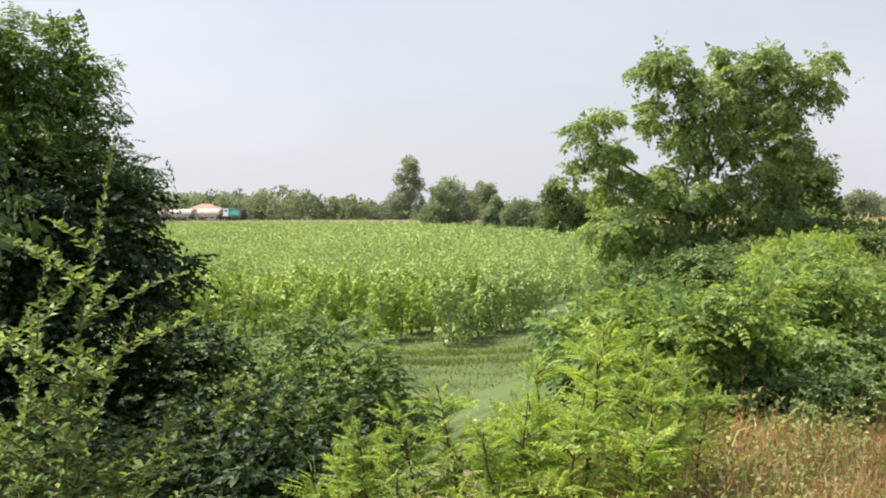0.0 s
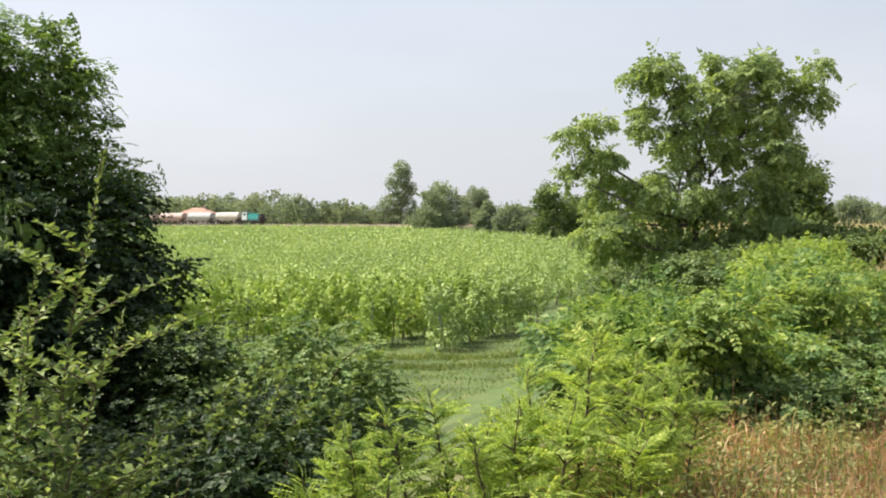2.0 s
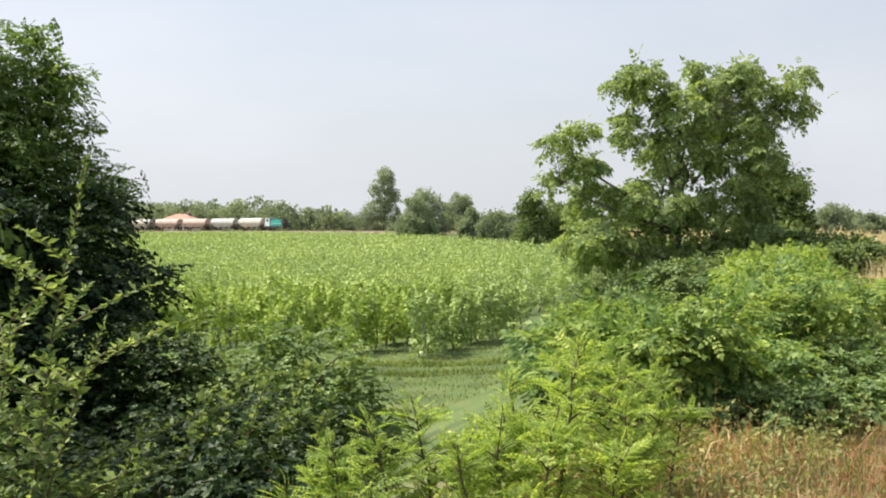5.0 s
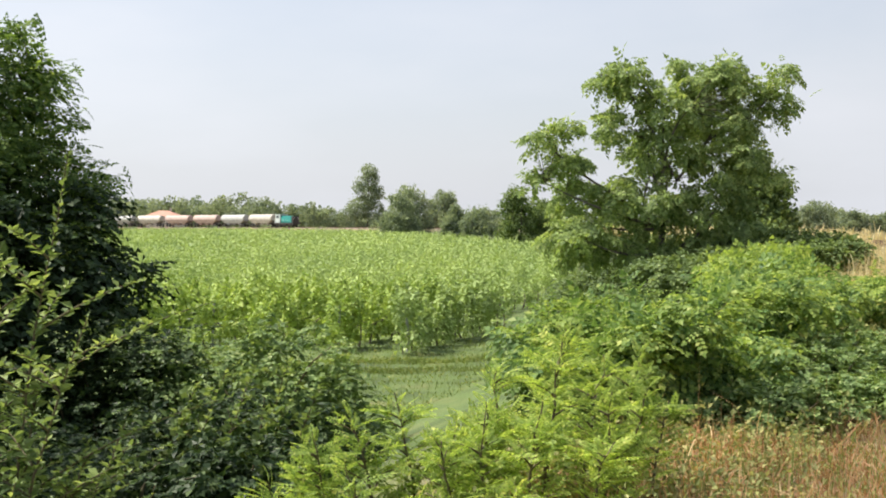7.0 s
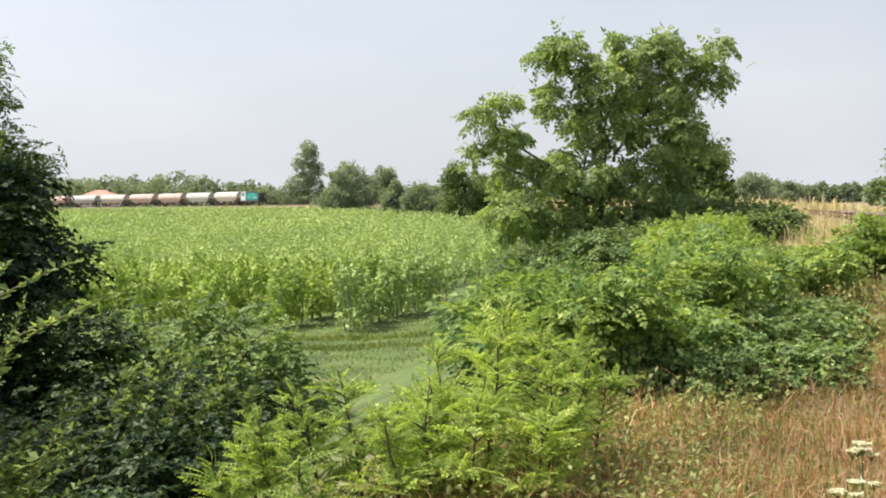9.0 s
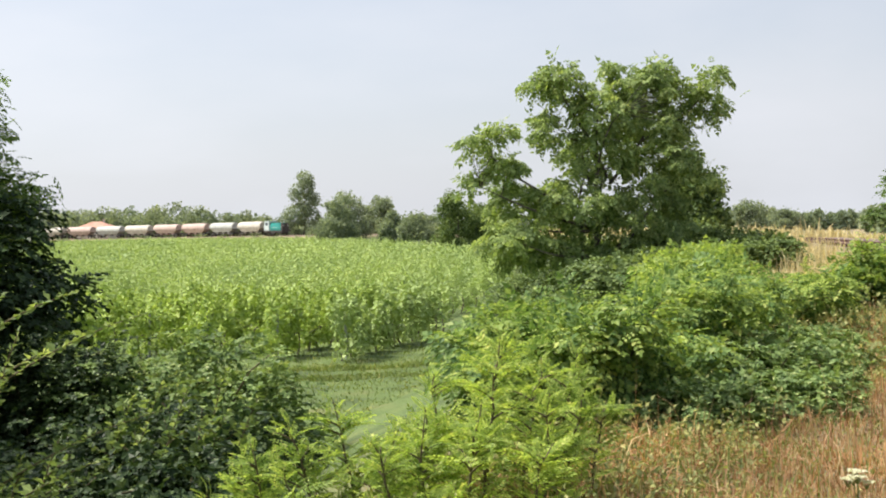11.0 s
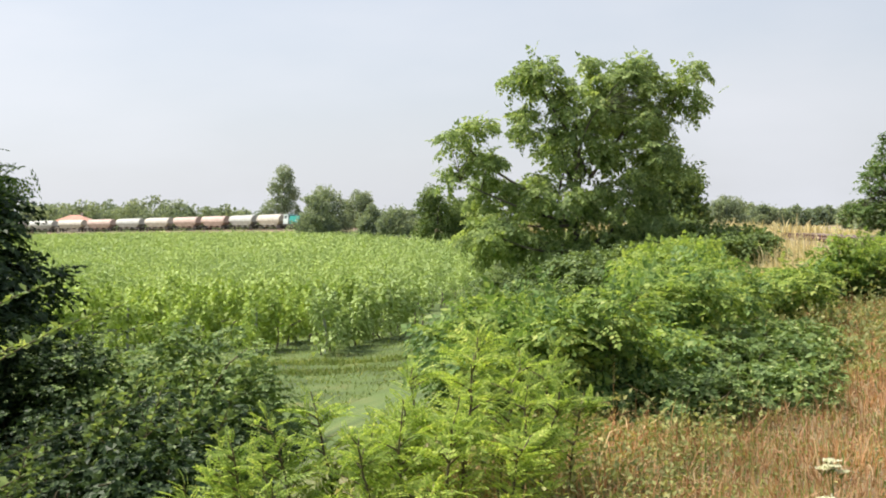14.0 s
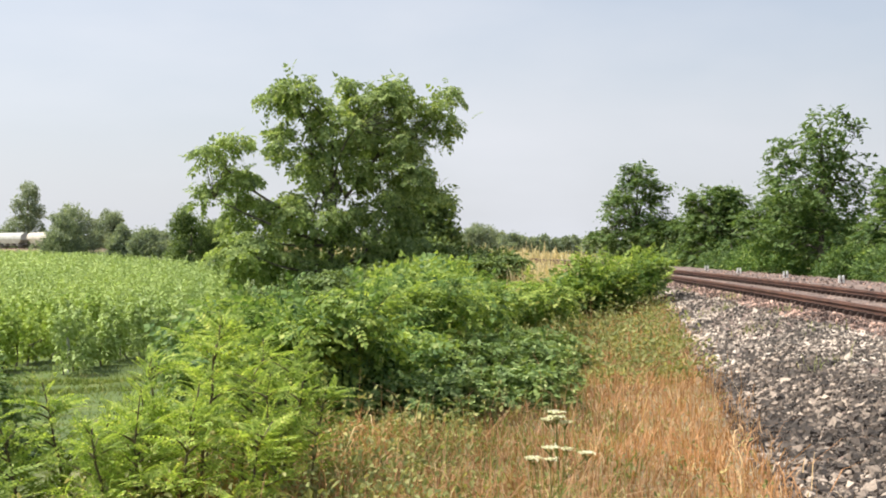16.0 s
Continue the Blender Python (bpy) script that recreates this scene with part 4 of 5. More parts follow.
    # walnut: leaf masses (across, up, half width, half height) bough by bough
    masses = [(-1.3, 7.85, 0.75, 0.3), (-2.1, 7.5, 0.45, 0.28), (-1.0, 7.35, 0.65, 0.55), (-1.75, 6.0, 0.5, 0.65),
              (0.6, 8.0, 0.4, 0.3), (1.3, 7.6, 0.95, 0.55), (2.2, 7.95, 0.6, 0.45), (2.8, 7.2, 0.8, 0.6), (3.85, 7.7, 0.45, 0.35), (4.0, 6.85, 0.5, 0.6),
              (0.2, 6.6, 1.15, 0.75), (1.9, 6.2, 1.2, 0.85), (3.1, 5.3, 0.6, 0.6), (3.6, 4.25, 0.4, 0.35), (0.1, 5.2, 1.3, 0.9), (2.2, 4.8, 1.2, 0.9),
              (-3.4, 6.0, 0.5, 0.22), (-4.25, 5.5, 0.5, 0.38), (-4.5, 4.2, 0.35, 0.3), (-3.2, 4.75, 0.75, 0.45), (-2.6, 3.6, 1.2, 0.65), (-3.2, 2.35, 1.1, 0.5),
              (-0.8, 3.4, 1.15, 0.95), (1.6, 3.3, 1.4, 0.8), (2.6, 2.4, 0.9, 0.6)]
    rng = np.random.default_rng(52)
    blobs = [(x, rng.normal(0, 0.45), z - 0.15, rx, rx * 1.2, rz) for x, z, rx, rz in masses]
    blobs = lumpy(blobs, rng, 4, 0.25, 0.42, 0.82)
    blobs += [(x, rng.normal(0, 0.6), rng.uniform(1.3, 2.1), rng.uniform(0.6, 0.9), 0.9, 0.5) for x in np.linspace(-3.0, 3.0, 9)]
    boughs = (([(0, 0, 1.4), (1.0, -0.3, 2.1), (2.5, -0.5, 4.0)], 0.07), ([(-0.1, 0, 1.1), (-0.9, 0.1, 1.5), (-2.4, 0, 1.9)], 0.06), ([(-0.5, 0.2, 0.0), (-0.55, 0.2, 1.5), (-0.7, 0.1, 3.0), (-0.3, 0, 4.6)], 0.08),
              ([(0.05, 0, 2.4), (-1.6, 0.1, 3.5), (-3.2, 0, 4.5), (-3.9, 0, 5.3), (-3.5, 0, 6.0)], 0.06), ([(-3.0, 0, 4.4), (-3.8, 0, 4.5), (-4.5, 0, 4.3)], 0.025),
              ([(0.3, 0, 4.2), (-0.6, 0, 6.0), (-1.3, 0, 7.2), (-2.2, 0, 7.6)], 0.05), ([(0.4, 0, 4.0), (1.6, 0, 5.6), (2.4, 0, 7.3)], 0.06), ([(1.5, 0, 5.4), (3.0, 0, 6.2), (3.9, 0, 7.2)], 0.04))
    tree("walnut_tree", 8.84, 42.0, "broad walnut tree with drooping leaflets and open crown", "tree", 7.4, blobs, L_WALNUT, 0.31, 1150, 7, 0.14, M_WALNUT, 51, girth=0.15, limbs=10, fork=0.3,
         shell=0.72, spray=(0.38, 0.0, 0.5, 0.6), inner=900, boughs=boughs)


def crown(w, h, base, rng, n=12):
    """Lumpy crown blobs of that width between base and h."""
    out = [(0, 0, base + (h - base) * 0.46, w * 0.30, w * 0.30, (h - base) * 0.40), (0, 0, base + (h - base) * 0.22, w * 0.40, w * 0.40, (h - base) * 0.22)]
    for _ in range(n):
        a, t = rng.uniform(0, 6.28), rng.random()
        r = w * 0.36 * math.sin(math.pi * (0.25 + 0.68 * t)) ** 0.8
        out.append((r * math.cos(a), r * math.sin(a), base + (h - base) * (0.12 + 0.74 * t), w * rng.uniform(0.11, 0.2), w * rng.uniform(0.11, 0.2), (h - base) * rng.uniform(0.09, 0.16)))
    return out


def far_trees():
    rng = np.random.default_rng(77)
    rows = (  # x, y, width, height, crown base, kind
        (-11.0, 388, 10, 21.5, 2.0, "poplar"), (-0.6, 288, 10, 10.4, 0.2, "round"), (2.4, 306, 12, 12.8, 0.5, "round"),
        (10.9, 332, 9.5, 10.6, 0.3, "round"), (10.5, 256, 4.6, 7.6, 0.2, "round"), (15.0, 240, 7.6, 8.2, 0.2, "round"), (19.2, 200, 8.4, 10.0, 0.2, "round"), (23.5, 205, 7, 7.5, 0.3, "round"),
        (17.7, 62, 3.8, 4.8, 0.2, "round"), (21.5, 78, 4, 3.2, 0.2, "round"), (107, 318, 12, 9.6, 0.3, "round"), (121, 330, 8, 6.6, 0.3, "round"), (96, 320, 8, 6.4, 0.3, "round"))
    for i, (x, y, w, h, base, kind) in enumerate(rows):
        if kind == "poplar":
            blobs = [(0.6, 0, 18.2, 2.2, 2.2, 2.4), (0.2, 0, 15.2, 3.2, 3.0, 2.4), (-2.6, 0, 13.2, 1.7, 1.7, 1.4), (1.0, 0, 11.4, 3.6, 3.4, 2.4), (2.6, 0, 12.6, 2.2, 2.0, 1.5), (-2.4, 0, 6.8, 3.8, 3.4, 3.2), (-5.6, 0, 4.4, 3.0, 3.0, 3.2), (2.0, 0, 6.2, 3.6, 3.4, 3.6)]
            label = "tall narrow poplar beyond the vineyard, greyed by painted haze"
        else:
            blobs, label = crown(w, h, base, rng), "rounded green tree at the field edge"
        # Beyond 230 m the leaf colour itself carries the haze.
        tree("field_tree", x, y, label, "tree", h, lumpy(blobs, rng, 3, 0.25, 0.45, 0.95), L_WIDE, 0.20 + y * 0.0009, 800, 8, 0.16 + y * 0.0007, M_TREE if y < 230 else M_FAR_HAZE, 400 + i, girth=0.22, limbs=6, group="trees at the field edge", twigs=False, shell=0.6, inner=450)
    # beyond the line, at the track's outer side
    rows = ((31.6, 65.5, 5.9, [(0, 0, 5.4, 0.8, 0.8, 0.7), (0.1, 0, 4.5, 1.4, 1.3, 0.7), (-0.3, 0, 3.3, 2.0, 1.8, 0.9), (0, 0, 1.8, 2.3, 2.2, 1.2)]),
            (32.2, 57.5, 4.8, [(-0.3, 0, 4.0, 1.2, 1.2, 0.7), (0.8, 0, 3.9, 0.9, 1.0, 0.6), (0, 0, 2.7, 1.8, 1.7, 1.1), (0, 0, 1.2, 2.0, 2.0, 1.1)]),
            (31.8, 47.8, 7.9, [(0.3, 0, 7.2, 1.2, 1.2, 0.75), (-0.6, 0, 5.9, 1.6, 1.6, 0.9), (1.2, 0, 5.4, 1.3, 1.3, 0.9), (-0.9, 0, 4.2, 2.1, 2.0, 1.1), (1.1, 0, 3.7, 2.1, 2.0, 1.2), (0, 0, 2.0, 2.7, 2.4, 1.5)]),
            (32.0, 41.5, 5.4, [(0, 0, 4.4, 1.4, 1.4, 0.9), (0.2, 0, 3.0, 2.0, 2.0, 1.2), (0, 0, 1.5, 2.2, 2.2, 1.2)]),
            (34.0, 62.0, 3.8, [(0, 0, 3.0, 1.7, 1.6, 0.8), (0, 0, 1.5, 2.2, 2.2, 1.3)]), (32.6, 52.6, 4.4, [(0, 0, 3.3, 1.5, 1.5, 0.9), (0.2, 0, 1.7, 2.1, 2.0, 1.4)]),
            (35.5, 55.0, 4.6, [(0, 0, 3.6, 1.8, 1.6, 1.0), (0, 0, 2.0, 2.4, 2.2, 1.5)]))
    for i, (x, y, h, blobs) in enumerate(rows):
        blobs = lumpy(blobs, rng, 6, 0.25, 0.45, 1.0)
        tree("trackside_tree", x, y, "leafy green robinia tree beside the railway", "tree", h, blobs, L_TRIPLE, 0.26, 760, 7, 0.16, M_LUSH, 450 + i, girth=0.16, limbs=8, group="trees beside the railway", shell=0.72, spray=(0.7, 0.2, 0.35), inner=500)
    for i in range(18):
        s = 28 + i * 3.0
        x, y = along(s, 8.4 + rng.uniform(-0.7, 2.0))
        h, w = rng.uniform(0.8, 1.9), rng.uniform(1.0, 1.7)
        shrub("trackside_bush", x, y, "green undergrowth bush along the railway", "bush", [(0, 0, h * 0.45, w, w, h * 0.55), (w * 0.4, 0, h * 0.7, w * 0.5, w * 0.5, h * 0.35)], L_SIMPLE, 0.15, 420, 8, 0.12, M_LUSH if i % 3 else M_BUSH, 500 + i, group="undergrowth along the railway")
    # scrub along the far edge of the vineyard
    scrub = thing("field_scrub", 0, 0, 0, "low scrub along the far field edge", "scrub", kind="stuff")
    pts, outs = [], []
    for s in np.arange(95, 560, 2.4):
        x, y = along(s, rng.uniform(-17.0, -11.0))
        h, w = rng.gamma(4, 0.32), rng.uniform(0.8, 2.2)
        p, o = in_blobs([(0, 0, h * 0.45, w, w, h * 0.55)], 40, rng, 0.6)
        pts.append(p + (x, y, float(land(x, y))))
        outs.append(o)
    v, f = foliage(np.concatenate(pts), np.concatenate(outs), L_SIMPLE, 0.42, 4, 0.25, rng)
    # Scrub leaves use the same haze-tinted colour.
    child("scrub_leaves", mesh_of("scrub_leaves", v, f, M_FAR_HAZE), scrub)
    # woods on the horizon
    wood = thing("far_woods", 0, 0, 0, "hazy belt of woods on the horizon", "woods", kind="stuff")
    pts, outs = [], []
    for az0, az1, d, hh, n in ((-14, -5.9, 620, 16.5, 60), (-5.7, -3.5, 600, 13, 17), (-5, 4, 760, 10, 34), (3, 12, 620, 9.5, 30), (12, 19.5, 480, 8.5, 32), (19.5, 24, 480, 7.8, 18), (24, 38, 300, 8, 30)):
        for az in np.linspace(az0, az1, n):
            a = radians(az + rng.normal(0, 0.1))
            dd = d * rng.uniform(0.94, 1.1)
            x, y = dd * math.sin(a), dd * math.cos(a)
            h = hh * rng.uniform(0.78, 1.1)
            w = h * rng.uniform(0.8, 1.3)
            g = float(land(x, y))
            p, o = in_blobs(crown(w, h, 0, rng, 6), 230, rng, 0.6)
            pts.append(p + (x, y, g))
            outs.append(o)
    pts, outs = np.concatenate(pts), np.concatenate(outs)
    # The woods look hazy only through their leaf colour.
    v, f = foliage(pts, outs, L_ROUND, 0.95, 4, 0.32, rng)
    child("woods_leaves", mesh_of("woods_leaves", v, f, M_FAR_HAZE), wood)


place_all()
far_trees()


# ---- the railway ----
def sweep(profile, s, q0, z0):
    """A closed profile (across, up) swept along the line."""
    pr = np.array(profile, float)
    k = len(pr)
    v = np.concatenate([np.concatenate([along(s, q0 + a), np.full((len(s), 1), z0 + b)], 1)[:, None] for a, b in pr], 1)
    i = np.arange(len(s) - 1)[:, None] * k
    j = np.arange(k)[None]
    j2 = (j + 1) % k
    f = np.stack([i + j, i + j2, i + k + j2, i + k + j], -1).reshape(-1, 4)
    return v.reshape(-1, 3), f


def build_track():
    track = thing("railway_track", 0, 0, 0, "single railway track with rusty rails on wooden sleepers", "railway track", kind="structure")
    head = [(-0.075, -0.17), (0.075, -0.17), (0.075, -0.155), (0.012, -0.13), (0.012, -0.045), (0.036, -0.035), (0.034, 0.0), (-0.034, 0.0), (-0.036, -0.035), (-0.012, -0.045), (-0.012, -0.13), (-0.075, -0.155)]
    s = np.concatenate([np.arange(-30, 120, 1.5), np.arange(120, 760, 5.0)])
    for q in (-0.75, 0.75):
        v, f = sweep(head, s, q, RAIL_Z)
        child("rail", mesh_of("rail", v, f, M_RAIL), track)
    bm = box(bmesh.new(), 0, 0, 0, 2.5, 0.25, 0.15, 0.015)
    me = bpy.data.meshes.new("sleeper")
    bm.to_mesh(me)
    bm.free()
    me.materials.append(M_SLEEPER)
    clip = bmesh.new()
    box(clip, -0.085, 0, 0.02, 0.11, 0.07, 0.06, 0.01)
    box(clip, 0.085, 0, 0.02, 0.11, 0.07, 0.06, 0.01)
    cm = bpy.data.meshes.new("rail_fastening")
    clip.to_mesh(cm)
    clip.free()
    cm.materials.append(M_FASTEN)
    for k in range(150):
        s = 4 + k * 0.62
        x, y = along(s)
        ob = child("sleeper", me, track)
        ob.matrix_basis = pose(x, y, RAIL_Z - 0.235 + RNG.normal(0, 0.006), 0, 0, heading(s) + RNG.normal(0, 0.5))
        if k < 90:
            for q, ds in ((-0.75, 0.0), (0.75, 0.0), (-0.75, 0.31), (0.75, 0.31)):
                x, y = along(s + ds, q)
                fx = child("rail_fastening", cm, track)
                fx.matrix_basis = pose(x, y, RAIL_Z - 0.13, 0, 0, heading(s + ds))


build_track()

SHARD = (np.array([(x, y, z) for x in (-0.5, 0.5) for y in (-0.5, 0.5) for z in (-0.5, 0.5)]),
         np.array([(0, 1, 3), (0, 3, 2), (4, 6, 7), (4, 7, 5), (0, 4, 5), (0, 5, 1), (2, 3, 7), (2, 7, 6), (0, 2, 6), (0, 6, 4), (1, 5, 7), (1, 7, 3)]))


def build_ballast():
    rng = np.random.default_rng(9)
    bed = thing("ballast", 0, 0, 0, "crushed grey and white stone ballast beside the rails", "ballast", kind="structure")
    shapes = []
    for k in range(8):
        v = SHARD[0] * rng.uniform(0.55, 1.2, (8, 3)) * np.array([1.15, rng.uniform(0.65, 1.0), rng.uniform(0.45, 0.8)])
        shapes.append(v)
    def spots(n, s0, s1, q0, q1, power):
        s = s0 + (s1 - s0) * rng.random(n) ** power
        q = rng.uniform(q0, q1, n)
        q = np.maximum(q, verge(s) + np.abs(rng.normal(0, 0.22, n)) - 0.05)
        p = along(s, q)
        return p, land(p[:, 0], p[:, 1])
    meshes = [mesh_of("stone", v, SHARD[1], M_STONE) for v in shapes]
    p, z = spots(280, 5.0, 9.5, -3.3, -1.2, 1.0)
    for i, ((x, y), h) in enumerate(zip(p, z)):
        ob = child("stone", meshes[i % 8], bed)
        k = rng.uniform(0.025, 0.055)
        ob.matrix_basis = pose(x, y, float(h) + 0.012, *rng.uniform(0, 360, 3)) @ Matrix.Diagonal((k, k, k, 1))
    heaps = {"dark": ([], []), "pale": ([], []), "rusty": ([], [])}
    for n, a in ((12500, (4.8, 13, -3.5, -2.2, 1.0)), (7000, (5.5, 14, -2.4, -1.5, 1.0)), (3500, (12.5, 30, -3.3, -2.4, 1.2)), (5500, (12.5, 34, -2.5, -1.5, 1.2)),
                 (3500, (6.0, 32, -1.6, -0.9, 1.2)), (600, (-6, 5, -3.3, -1.2, 1.0)), (3000, (14, 45, -0.9, 4.6, 1.2))):
        p, z = spots(n, *a)
        inside = np.abs(off_line(p[:, 0], p[:, 1])) < 0.95
        at = np.concatenate([p, (z + 0.008 - 0.012 * inside)[:, None]], 1)
        q = rng.normal(size=(n, 4))
        q /= np.linalg.norm(q, axis=1, keepdims=True)
        w, x, y, zz = q.T
        rot = np.stack([1 - 2 * (y * y + zz * zz), 2 * (x * y - zz * w), 2 * (x * zz + y * w), 2 * (x * y + zz * w), 1 - 2 * (x * x + zz * zz), 2 * (y * zz - x * w),
                        2 * (x * zz - y * w), 2 * (y * zz + x * w), 1 - 2 * (x * x + y * y)], -1).reshape(-1, 3, 3)
        size = rng.gamma(6, 0.0050, n) * (1.0 if a[2] < -2.5 else 0.72) * (1.0 if a[1] < 20 else 1.15)
        for k in range(8):
            m = np.arange(k, n, 8)
            v, f = scatter((shapes[k], SHARD[1]), at[m], rot[m], size[m])
            vs, fs = heaps["dark" if a[2] < -2.5 and a[0] < 12 else "rusty" if a[2] > -1.7 else "pale"]
            fs.append(f + sum(len(o) for o in vs))
            vs.append(v)
    for belt, (vs, fs) in heaps.items():
        ob = child("loose_stones", mesh_of("loose_stones", np.concatenate(vs), np.concatenate(fs), {"dark": M_STONE, "pale": M_PALE_STONE, "rusty": M_DUSTY_STONE}[belt]), bed)
        tagged(ob, kind="stuff")


build_ballast()


def build_posts():
    first = None
    for s in (25.6, 30.2, 35.2, 40.6, 45.2, 51.0):
        x, y = along(s, 3.2)
        m = pose(x, y, float(land(x, y)), RNG.uniform(-3, 3), RNG.uniform(-3, 3), heading(s))
        if first is None:
            first = tagged(new("marker_post"), "short twin white marker posts beside the track", "post", "white markers beside the track")
            for dx in (-0.045, 0.045):
                part("stake", box(bmesh.new(), dx, 0, 0.03, 0.05, 0.06, 0.3, 0.008), M_WHITE, first)
            part("crosspiece", box(bmesh.new(), 0, 0.01, 0.05, 0.05, 0.03, 0.06, 0.004), M_RAIL, first)
            first.matrix_basis = m
        else:
            copy_thing(first, m)


build_posts()


def umbel_plant(x, y, h, seed):
    """A wild carrot: forked stalks with flat white flower plates."""
    rng = np.random.default_rng(seed)
    z = float(land(x, y)) - 0.02
    ob = thing("wild_carrot", x, y, z, "wild carrot in flower with flat white umbels", "wildflower", "wild carrots")
    paths = []
    top = np.array([rng.normal(0, 0.03), rng.normal(0, 0.03), h])
    main = limb((0, 0, 0), top, rng, 0.03, 7)
    paths.append((main, np.linspace(0.0026, 0.0014, 7)))
    ends = [(top, 0.021)]
    for i in range(4):
        b = main[4 + i % 2]
        e = np.array([top[0] + rng.normal(0, 0.036), top[1] + rng.normal(0, 0.04), h - rng.uniform(0.0, 0.06)])
        paths.append((limb(b, e, rng, 0.05, 5), np.linspace(0.0016, 0.001, 5)))
        ends.append((e, rng.uniform(0.013, 0.022)))
    plates = []
    for e, r in ends:
        n = 60
        rr, a = r * np.sqrt(rng.random(n)), rng.uniform(0, 6.28, n)
        at = e + np.stack([rr * np.cos(a), rr * np.sin(a), 0.008 + 0.003 * rng.random(n)], 1)
        plates.append(at)
        for k in range(8):
            paths.append((np.array([e - (0, 0, 0.012), at[k] - (0, 0, 0.002)]), [0.001, 0.0007]))
    v, f = tubes(paths, 4)
    child("stalk", mesh_of("stalk", v, f, M_GRASS, True), ob)
    for at in plates:
        way = rng.normal(size=at.shape) * np.array([1, 1, 0.15])
        v, f = scatter(L_SIMPLE, at - way * 0.004, basis(way, np.tile([[0, 0, 1.0]], (len(at), 1)), rng, 0.15), 0.013)
        child("umbel", mesh_of("umbel", v, f, M_PETAL), ob, "flat white flower plate")
    return ob


M_PETAL = leaf_mat("white_petal", (0.66, 0.64, 0.56), (0.84, 0.83, 0.76), glow=0.3, gloss=0.7)
umbel_plant(1.30, 3.05, 0.93, 1)
umbel_plant(1.26, 3.02, 0.85, 2)


# ---- the train ----
def paint(name, colour, grime, rough=0.55):
    m, nt, b = nodes_of(name)
    _, stain = noise_ramp(nt, 0.7, [(0.3, grime), (0.62, colour)], 6.0, rough=0.65)
    tx, fine = noise_ramp(nt, 6.0, [(0.3, (0.82, 0.8, 0.78)), (0.7, (1.05, 1.05, 1.05))], 5.0)
    nt.links.new(blend(nt, stain.outputs["Color"], fine.outputs["Color"], 1.0, "MULTIPLY"), b.inputs["Base Color"])
    b.inputs["Roughness"].default_value = rough
    return m


# Cream and pink are lightened a little for haze over the distance.
M_CREAM = paint("cream_wagon_paint", (0.58, 0.54, 0.47), (0.38, 0.34, 0.29))
M_PINK = paint("faded_red_wagon_paint", (0.54, 0.41, 0.36), (0.38, 0.27, 0.23))
M_GREYW = paint("grey_wagon_paint", (0.50, 0.51, 0.48), (0.34, 0.33, 0.31))
M_TEAL = paint("teal_loco_paint", (0.03, 0.36, 0.33), (0.03, 0.24, 0.22))
M_CAB = paint("pale_cab_paint", (0.62, 0.70, 0.70), (0.45, 0.5, 0.5))
M_FRAME = paint("dark_running_gear", (0.07, 0.06, 0.055), (0.04, 0.035, 0.03), 0.7)
M_GLASS, _nt, _b = nodes_of("cab_glass")
_b.inputs["Base Color"].default_value, _b.inputs["Roughness"].default_value = (0.03, 0.04, 0.05, 1), 0.08


def wheels(ob, xs):
    for x in xs:
        for y in (-0.75, 0.75):
            bm = bmesh.new()
            bmesh.ops.create_cone(bm, cap_ends=True, segments=20, radius1=0.46, radius2=0.46, depth=0.13, matrix=Matrix.Translation((x, y, 0.46)) @ Matrix.Rotation(math.pi / 2, 4, "X"))
            part("wheel", bm, M_FRAME, ob)


